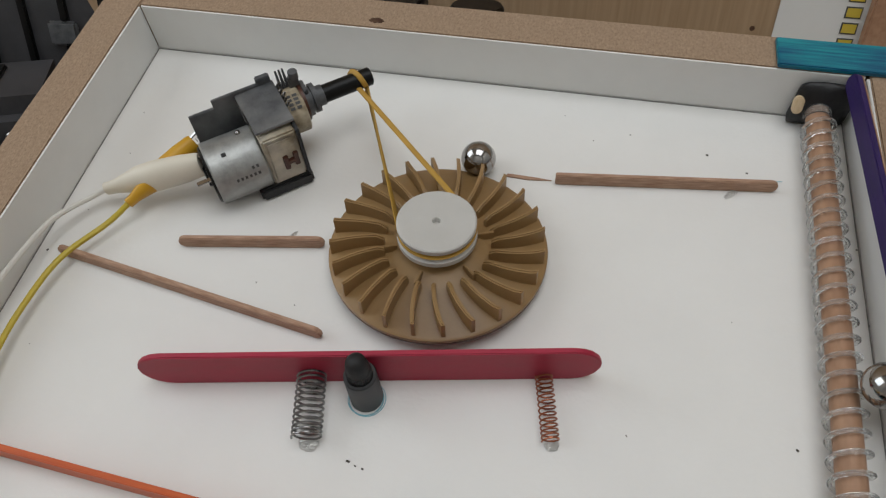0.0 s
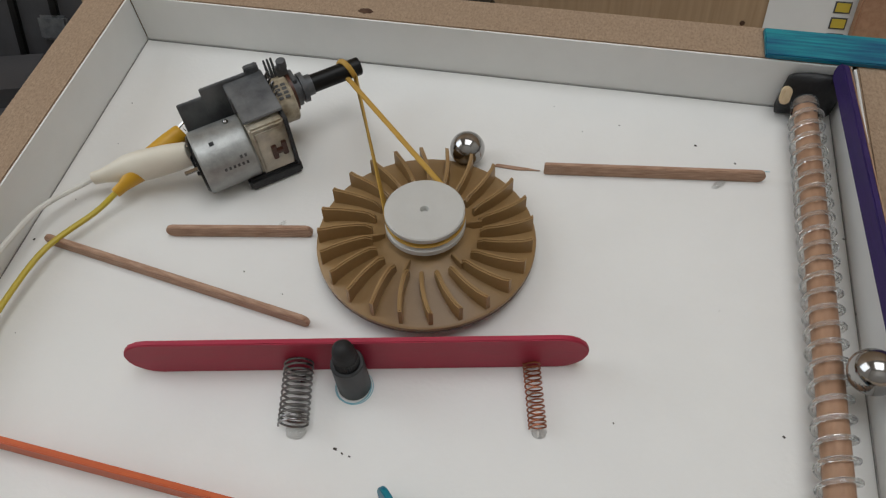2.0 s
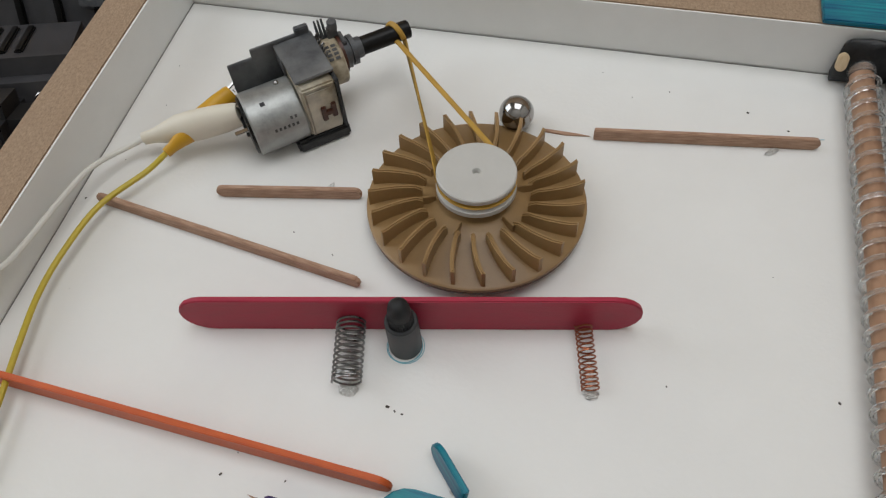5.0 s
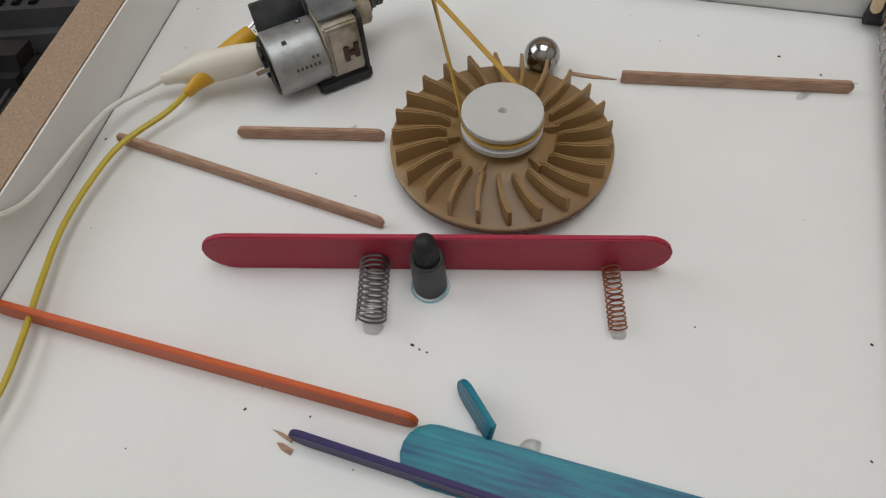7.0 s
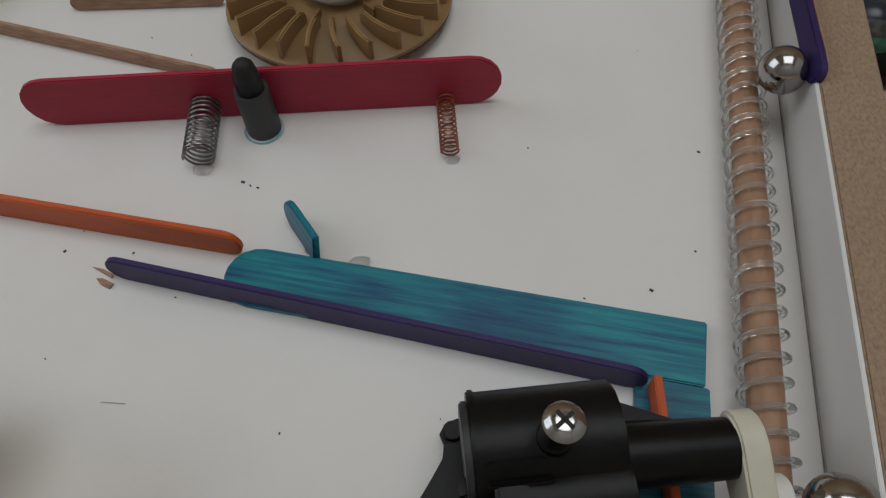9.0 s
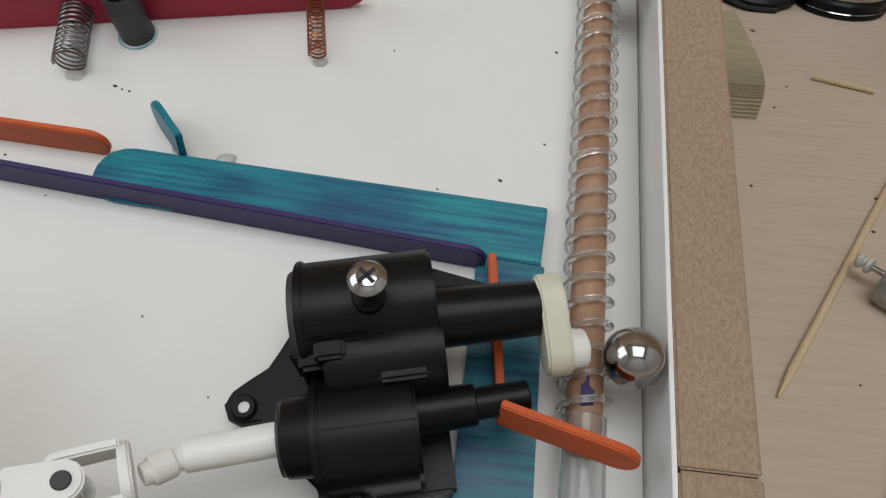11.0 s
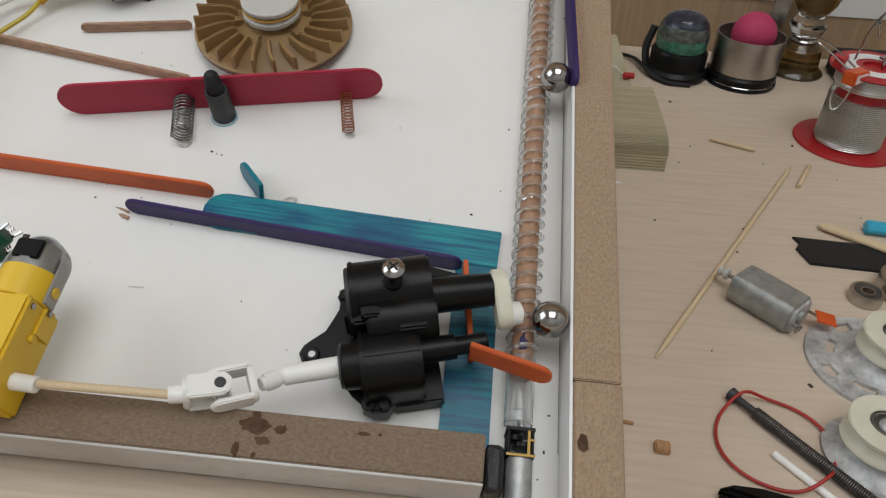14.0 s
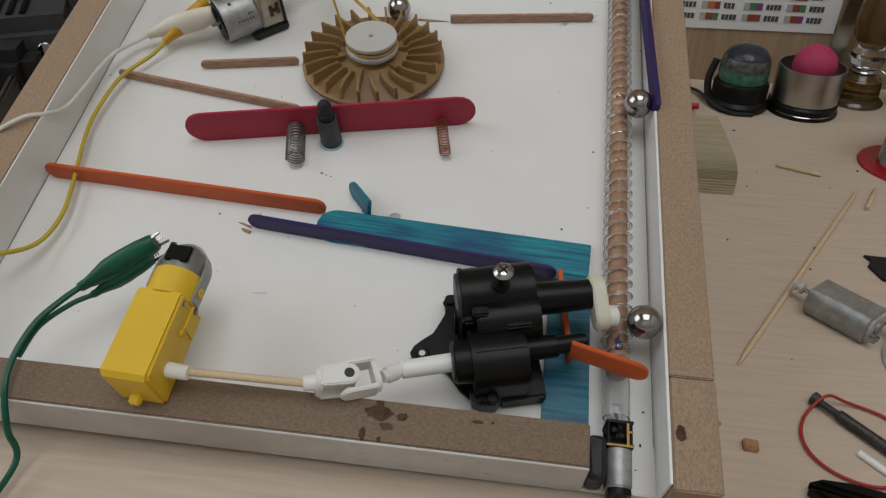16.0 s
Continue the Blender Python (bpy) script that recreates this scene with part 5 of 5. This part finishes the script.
for k in range(45):
    x, y = rnd.uniform(0.335, 0.62), rnd.uniform(-0.08, 0.36)
    s = rnd.choice((0.0003, 0.0004, 0.0006, 0.0011))
    bits.append(moved(block((-s, -0.6 * s, 0), (s, 0.6 * s, 0.0005), 0), pose(x, y, 0, 0, 0, rnd.uniform(0, 180))))
for k in range(22):
    x, y = rnd.uniform(-0.12, 0.33), rnd.uniform(-0.16, -0.03)
    s = rnd.uniform(0.0003, 0.0009)
    bits.append(moved(block((-s, -0.6 * s, 0), (s, 0.6 * s, 0.0005), 0), pose(x, y, 0, 0, 0, rnd.uniform(0, 180))))
single("desk_crumbs", join(*bits), DIRT, I4, "brown sawdust crumbs scattered over the desk", "crumbs", kind="stuff", smooth=False)

# ---- back of the desk ----
gl = thing("snow_globe", pose(0.4085, 0.3975, 0.0) @ Matrix.Diagonal((1, 1, 0.91, 1)), "glass globe with green glitter on a black stand", "globe")
part("stand", lathe([(0, 0), (0.0225, 0), (0.0240, 0.002), (0.0240, 0.006), (0.0215, 0.009), (0.0215, 0.022), (0.0200, 0.0245), (0, 0.0245)], 44), BLACK, gl)
part("dome", lathe([(0.0185, 0.0235), (0.0196, 0.030), (0.0196, 0.038), (0.0180, 0.0455), (0.0140, 0.0515), (0.0075, 0.0548), (0, 0.0556)], 44), GLASS, gl)
rnd = random.Random(17)


def rough_lathe(profile, amount):
    bm = lathe(profile, 40)
    for v in bm.verts:
        v.co += Vector((rnd.uniform(-1, 1), rnd.uniform(-1, 1), rnd.uniform(-1, 1))) * amount
    return bm


part("glitter", rough_lathe([(0, 0.0246), (0.0175, 0.0248), (0.0186, 0.030), (0.0184, 0.0345), (0.0150, 0.0385), (0.0080, 0.0375), (0, 0.0380)], 0.0006), AQUA, gl, "sparkling green glitter")
part("rocks", rough_lathe([(0.0180, 0.0340), (0.0186, 0.0385), (0.0172, 0.0445), (0.0100, 0.0478), (0, 0.0470)], 0.0007), shade("grey_glitter", (0.26, 0.27, 0.24), (0.05, 0.06, 0.06), 220, rough=0.4, bump=0.6, stain=(0.05, 0.13, 0.11), stain_amount=0.8), gl, "mottled grey filling")
part("figure", rough_lathe([(0.0165, 0.0440), (0.0160, 0.0468), (0.0125, 0.0510), (0.0060, 0.0536), (0, 0.0540)], 0.0004), NAVY, gl, "dark blue top of the filling")
part("cable", sweep(smooth_path([(-0.045, 0.035, 0.002), (-0.030, 0.020, 0.004), (-0.0245, -0.004, 0.006), (-0.012, -0.0215, 0.003), (0.008, -0.024, 0.002)]), 0.0016, 8), BLACKM, gl)
part("arm", sweep(smooth_path([(-0.0225, 0.004, 0.004), (-0.0245, 0.008, 0.020), (-0.0205, 0.010, 0.038)]), 0.0030, 8), BLACKM, gl)

tin = thing("steel_cup", pose(0.4585, 0.3950, 0.0) @ Matrix.Diagonal((1, 1, 0.94, 1)), "brushed steel cup on a black ringed foot", "cup")
part("foot", lathe([(0, 0), (0.0265, 0), (0.0272, 0.0015), (0.0268, 0.003), (0.0258, 0.0035), (0.0262, 0.005), (0.0262, 0.0085), (0.0245, 0.0105), (0, 0.0105)], 52), BLACK, tin)
part("band", lathe([(0.0266, 0.0032), (0.0271, 0.0036), (0.0266, 0.0042)], 52), STEEL, tin)
part("body", lathe([(0.0242, 0.0105), (0.0252, 0.0115), (0.0256, 0.0390), (0.0253, 0.0402), (0.0243, 0.0400), (0.0240, 0.0200), (0, 0.0195)], 56), BRUSHED, tin)
single("foam_ball", ball((0, 0, 0), 0.0163, 36), BALLPINK, pose(0.4600, 0.3955, 0.0372), "pink foam ball resting in the steel cup", "ball")

vase = thing("amber_vase", pose(0.5085, 0.4220, 0.0) @ Matrix.Diagonal((0.92, 0.92, 0.92, 1)), "amber glass vase with narrow waist and steel collar", "vase")
part("foot", lathe([(0, 0), (0.0235, 0), (0.0240, 0.0015), (0.0220, 0.0040), (0.0190, 0.0060), (0.0175, 0.0220), (0.0120, 0.0270), (0, 0.0270)], 44), AMBER, vase)
part("collar", lathe([(0, 0.0270), (0.0100, 0.0270), (0.0112, 0.0290), (0.0095, 0.0310), (0.0106, 0.0330), (0.0095, 0.0352), (0, 0.0352)], 36), STEEL, vase)
part("neck", lathe([(0, 0.0352), (0.0130, 0.0356), (0.0155, 0.0410), (0.0115, 0.0470), (0.0100, 0.0520), (0, 0.0520)], 36), GLASS, vase)
bowl = lathe([(0.0095, 0.0515), (0.0130, 0.0540), (0.0175, 0.0620), (0.0190, 0.0720), (0.0180, 0.0850), (0.0150, 0.1000), (0.0140, 0.1080), (0.0150, 0.1110), (0.0132, 0.1110), (0.0165, 0.0850), (0.0175, 0.0720), (0.0120, 0.0560), (0, 0.0540)], 64)
for v in bowl.verts:
    a = math.atan2(v.co.y, v.co.x)
    s = 1 + 0.035 * math.cos(8 * a)
    v.co.x, v.co.y = v.co.x * s, v.co.y * s
part("bowl", bowl, AMBER, vase, "swelling amber bowl")

single("steel_ruler", moved(block((-0.0065, -0.0005, 0), (0.0065, 0.0005, 0.16), 0.0002), pose(0.4905, 0.4490, 0.0, 0, 6, 0) @ pose(0, 0, 0, -1.5)), BRUSHED, I4, "narrow brushed steel bar leaning on the wall", "steel bar")
single("black_canister", lathe([(0, 0), (0.0085, 0), (0.0090, 0.002), (0.0085, 0.030), (0.0060, 0.036), (0, 0.037)], 24), BLACKM, pose(0.4800, 0.4380, 0.0), "matt black canister standing behind the cup", "canister")

sp = thing("solder_spool", pose(0.5075, 0.2990, 0.0) @ Matrix.Diagonal((1, 1, 0.88, 1)), "red plastic spool wound with bright solder wire", "spool")
part("flange", lathe([(0, 0), (0.0335, 0), (0.0340, 0.0006), (0.0335, 0.0018), (0.0100, 0.0022), (0, 0.0022)], 56), RED, sp)
part("core", lathe([(0, 0.0022), (0.0178, 0.0022), (0.0178, 0.0600), (0, 0.0600)], 40), RED, sp)
part("flange", lathe([(0.0080, 0.0600), (0.0270, 0.0600), (0.0275, 0.0610), (0.0270, 0.0620), (0.0080, 0.0622), (0.0080, 0.0600)], 56), RED, sp)
part("label", lathe([(0.0120, 0.06232), (0.0205, 0.06232), (0.0205, 0.06248), (0.0120, 0.06248)], 40), PAPER, sp, "white printed paper ring")
part("winding", helix((0, 0, 0.0030), (0, 0, 0.0400), 0.0205, 24, 0.00080, 40, 6, close=0.0), SOLDER, sp, "layers of bright solder wire")
part("winding", helix((0, 0, 0.0480), (0, 0, 0.0592), 0.0208, 8, 0.00080, 40, 6, close=0.0), SOLDER, sp)
part("loose_wire", sweep(smooth_path([(-0.0205, -0.004, 0.047), (-0.0245, -0.008, 0.040), (-0.0232, -0.012, 0.033), (-0.0190, -0.012, 0.036), (-0.0165, -0.014, 0.050)]), 0.0006, 6), SOLDER, sp)
part("inlay", lathe([(0, 0.0030), (0.0198, 0.0030), (0.0198, 0.0402), (0, 0.0402)], 40), SOLDER, sp)

bc = thing("binder_clip", pose(0.4895, 0.2830, 0.0552, 0, 0, 35), "orange and red clips with wire handles on the spool", "clip")
part("jaw", block((-0.0075, -0.0042, -0.0060), (0.0075, 0.0042, 0.0020), 0.0008), FLAG, bc)
part("label", block((-0.0050, -0.0046, -0.0046), (0.0050, -0.00425, 0.0008), 0.0), PAPER, bc)
part("handle", sweep(smooth_path([(-0.004, 0.004, 0.002), (-0.010, 0.016, 0.010), (-0.013, 0.024, 0.014), (-0.009, 0.026, 0.015), (-0.003, 0.016, 0.010), (0.003, 0.004, 0.002)]), 0.0006, 6), STEEL, bc)
part("jaw", moved(block((-0.0050, -0.0030, -0.0020), (0.0060, 0.0030, 0.0040), 0.0006), pose(-0.002, 0.012, 0.0035, 10, 0, 20)), RED, bc)
for k, (x, y, a) in enumerate(((0.505, 0.292, 20), (0.513, 0.300, 80), (0.500, 0.305, 140), (0.518, 0.290, 200))):
    c, s = math.cos(math.radians(a)), math.sin(math.radians(a))
    single("wire_hook", sweep(smooth_path([(0.004 * c, 0.004 * s, -0.010), (0.001 * c, 0.001 * s, 0.012), (-0.007 * c, -0.007 * s, 0.028), (-0.012 * c, -0.012 * s, 0.022), (-0.008 * c, -0.006 * s, 0.012)]), 0.0007, 6), STEEL, pose(x, y, 0.0650), "bent bright wire hook standing in the spool", "wire hook", "wire hooks")
tw = thing("hand_tool", pose(0.530, 0.315, 0.0558, 0, 0, 30), "steel tool with black handle leaning over the spool", "tool")
part("blade", moved(block((-0.020, -0.003, 0.0), (0.012, 0.003, 0.0014), 0.0004), pose(0, 0, 0.001)), STEEL, tw)
part("shank", rod((0.008, 0, 0.002), (0.012, 0.004, 0.024), 0.0022, seg=14), STEEL, tw)
part("handle", rod((0.012, 0.004, 0.022), (0.004, 0.020, 0.046), 0.0052, 0.0045, seg=20), BLACKM, tw)
plinth = single("black_case", block((0.535, 0.375, 0.0), (0.60, 0.43, 0.020), 0.003), BLACKM, I4, "low black case at the back of the desk", "case")

# papers on the wall
chart = thing("resistor_chart", I4, "white printed chart with coloured swatch rows on the wall", "poster")
part("sheet", block((0.306, 0.4538, 0.0455), (0.4885, 0.4546, 0.235), 0), PAPER, chart, smooth=False)
cols = (PRINT_BROWN, PRINT_BROWN, PRINT_ORANGE, PRINT_BROWN, PRINT_GREEN, PRINT_PURPLE)
rnd = random.Random(11)
for row in range(18):
    z = 0.0530 + 0.0094 * row
    for col in range(4):
        x = 0.3425 + 0.0345 * col
        if col == 0 and z > 0.098:
            frame_ = part("swatch_frame", block((x + 0.0006, 0.4534, z - 0.0004), (x + 0.0099, 0.4537, z + 0.0064), 0), PRINT_DARK, chart, smooth=False)
            part("swatch", block((x + 0.0014, 0.4530, z + 0.0004), (x + 0.0091, 0.4533, z + 0.0056), 0), PRINT_YELLOW, frame_, smooth=False)
            continue
        for u0, u1, mat_ in ((0.0, 0.0042, PRINT_YELLOW if col == 0 else PRINT_GREY), (0.0060 if col == 0 else 0.0046, 0.0105, rnd.choice(cols)), (0.0105, 0.0150, rnd.choice(cols))):
            part("swatch", block((x + u0, 0.4533, z), (x + u1, 0.4537, z + 0.0058), 0), mat_, chart, smooth=False)
        part("print_line", join(*[block((x + 0.0180 + 0.0031 * k, 0.4533, z + 0.0006), (x + 0.0204 + 0.0031 * k, 0.4537, z + 0.0050), 0) for k in range(rnd.choice((3, 4, 4)))]), PRINT_DARK, chart, smooth=False)
sheet2 = thing("wall_notice", I4, "white paper notice with small dark print on the wall", "poster")
part("sheet", block((0.5260, 0.4538, 0.036), (0.640, 0.4546, 0.20), 0), PAPER, sheet2, smooth=False)
for k in range(8):
    part("print_line", block((0.534, 0.4533, 0.048 + 0.009 * k), (0.534 + rnd.uniform(0.004, 0.009), 0.4537, 0.0515 + 0.009 * k), 0), PRINT_DARK, sheet2, smooth=False)
single("wooden_slat", block((0.3545, 0.4440, 0.100), (0.3845, 0.4520, 0.30), 0.001), DOWEL, I4, "orange-brown wooden slat fixed to the wall", "slat")
single("knot_hole", lathe([(0, 0.0004), (0.0010, 0.0004), (0.0016, 0)], 14), STAIN, pose(0.2938, 0.4548, 0.1080, 90), "small dark knot in the wall panel", "knot")

# behind and to the side of the tray
box = thing("black_power_box", pose(0.055, 0.400, 0.0), "black plastic power box standing behind the tray", "box")
part("shell", block((-0.045, -0.040, 0.0), (0.040, 0.045, 0.108), 0.004), BLACKM, box)
part("lid", block((-0.043, -0.038, 0.108), (0.038, 0.043, 0.118), 0.003), BLACK, box)
jar = thing("brown_bottle", pose(0.130, 0.405, 0.0), "dark brown glass bottle with black cap", "bottle")
part("glass", lathe([(0, 0), (0.0230, 0), (0.0250, 0.003), (0.0250, 0.085), (0.0200, 0.098), (0.0130, 0.105), (0.0130, 0.112), (0, 0.112)], 36), RUST, jar)
part("cap", lathe([(0.0150, 0.104), (0.0160, 0.105), (0.0160, 0.122), (0.0145, 0.124), (0, 0.124)], 28), BLACK, jar)
part("cable", sweep(smooth_path([(-0.030, 0.010, 0.112), (-0.018, -0.020, 0.118), (0.006, -0.026, 0.113), (0.030, -0.012, 0.108), (0.034, 0.012, 0.080)]), 0.0022, 8), BLACKM, jar)

dv = thing("black_device", pose(-0.215, 0.360, 0.0, 0, 0, 28), "black plastic power tool lying in its open case", "power tool")
part("body", block((-0.075, -0.050, 0.010), (0.075, 0.040, 0.062), 0.012, 4), SLATE, dv)
for k in range(9):
    part("ridge", block((-0.050 + 0.010 * k, -0.030, 0.060), (-0.045 + 0.010 * k, 0.020, 0.064), 0.001), BLACK, dv)
part("grip", moved(block((-0.030, -0.090, 0.006), (0.030, -0.045, 0.050), 0.010, 4), pose(0.02, 0, 0, 0, 0, -8)), BLACKM, dv)
part("bolt", rod((0.045, -0.052, 0.038), (0.045, -0.047, 0.038), 0.006, seg=18), STEEL, dv, "bright bolt head")
part("label", block((-0.060, -0.010, 0.0622), (-0.020, 0.025, 0.0630), 0.0), PAPER, dv)
cs = thing("dark_case", pose(-0.225, 0.215, 0.0, 0, 0, 24), "open dark case with grey lid beside the tray", "case")
part("tub", join(block((-0.12, -0.06, 0.0), (0.10, 0.06, 0.006), 0.002), block((-0.12, -0.06, 0.0), (0.10, -0.054, 0.034), 0.002), block((-0.12, 0.054, 0.0), (0.10, 0.06, 0.034), 0.002), block((0.094, -0.054, 0.0), (0.10, 0.054, 0.034), 0.002), block((-0.12, -0.054, 0.0), (-0.114, 0.054, 0.034), 0.002)), SLATE, cs)
part("insert", block((-0.10, -0.05, 0.006), (0.07, 0.05, 0.020), 0.004), BLACKM, cs)
lid = thing("case_lid", pose(-0.235, 0.440, 0.0, 0, 0, 10), "black plastic case lid standing behind the tray", "lid")
part("panel", moved(block((-0.13, -0.004, 0.0), (0.10, 0.004, 0.115), 0.003), pose(0, 0, 0, -4)), SLATE, lid)
for k in range(7):
    part("rib", moved(block((-0.10 + 0.03 * k, -0.0070, 0.010), (-0.094 + 0.03 * k, -0.0035, 0.105), 0.001), pose(0, 0, 0, -4)), BLACK, lid)
part("latch", moved(block((0.040, -0.0090, 0.060), (0.062, -0.0040, 0.078), 0.002), pose(0, 0, 0, -4)), GREYP, lid)

# added frame round the unseen overhead fill light
cl = thing("fill_light_surround", pose(0.48, -0.76, 2.37), "flat square white frame added round the unseen overhead fill light", "lamp")
part("frame", join(block((-0.82, -0.82, 0.0), (0.82, -0.80, 0.03), 0.002), block((-0.82, 0.80, 0.0), (0.82, 0.82, 0.03), 0.002), block((-0.82, -0.80, 0.0), (-0.80, 0.80, 0.03), 0.002), block((0.80, -0.80, 0.0), (0.82, 0.80, 0.03), 0.002)), WHITE, cl)
win = thing("window_1", pose(-1.43, -0.23, 0.55), "white-framed window beside the desk", "window", kind="structure")
part("frame", join(block((-0.03, -0.60, 0.0), (0.03, 0.60, 0.05), 0.004), block((-0.03, -0.60, 1.15), (0.03, 0.60, 1.2), 0.004), block((-0.03, -0.60, 0.05), (0.03, -0.55, 1.15), 0.004), block((-0.03, 0.55, 0.05), (0.03, 0.60, 1.15), 0.004), block((-0.025, -0.02, 0.05), (0.025, 0.02, 1.15), 0.004)), WHITE, win)
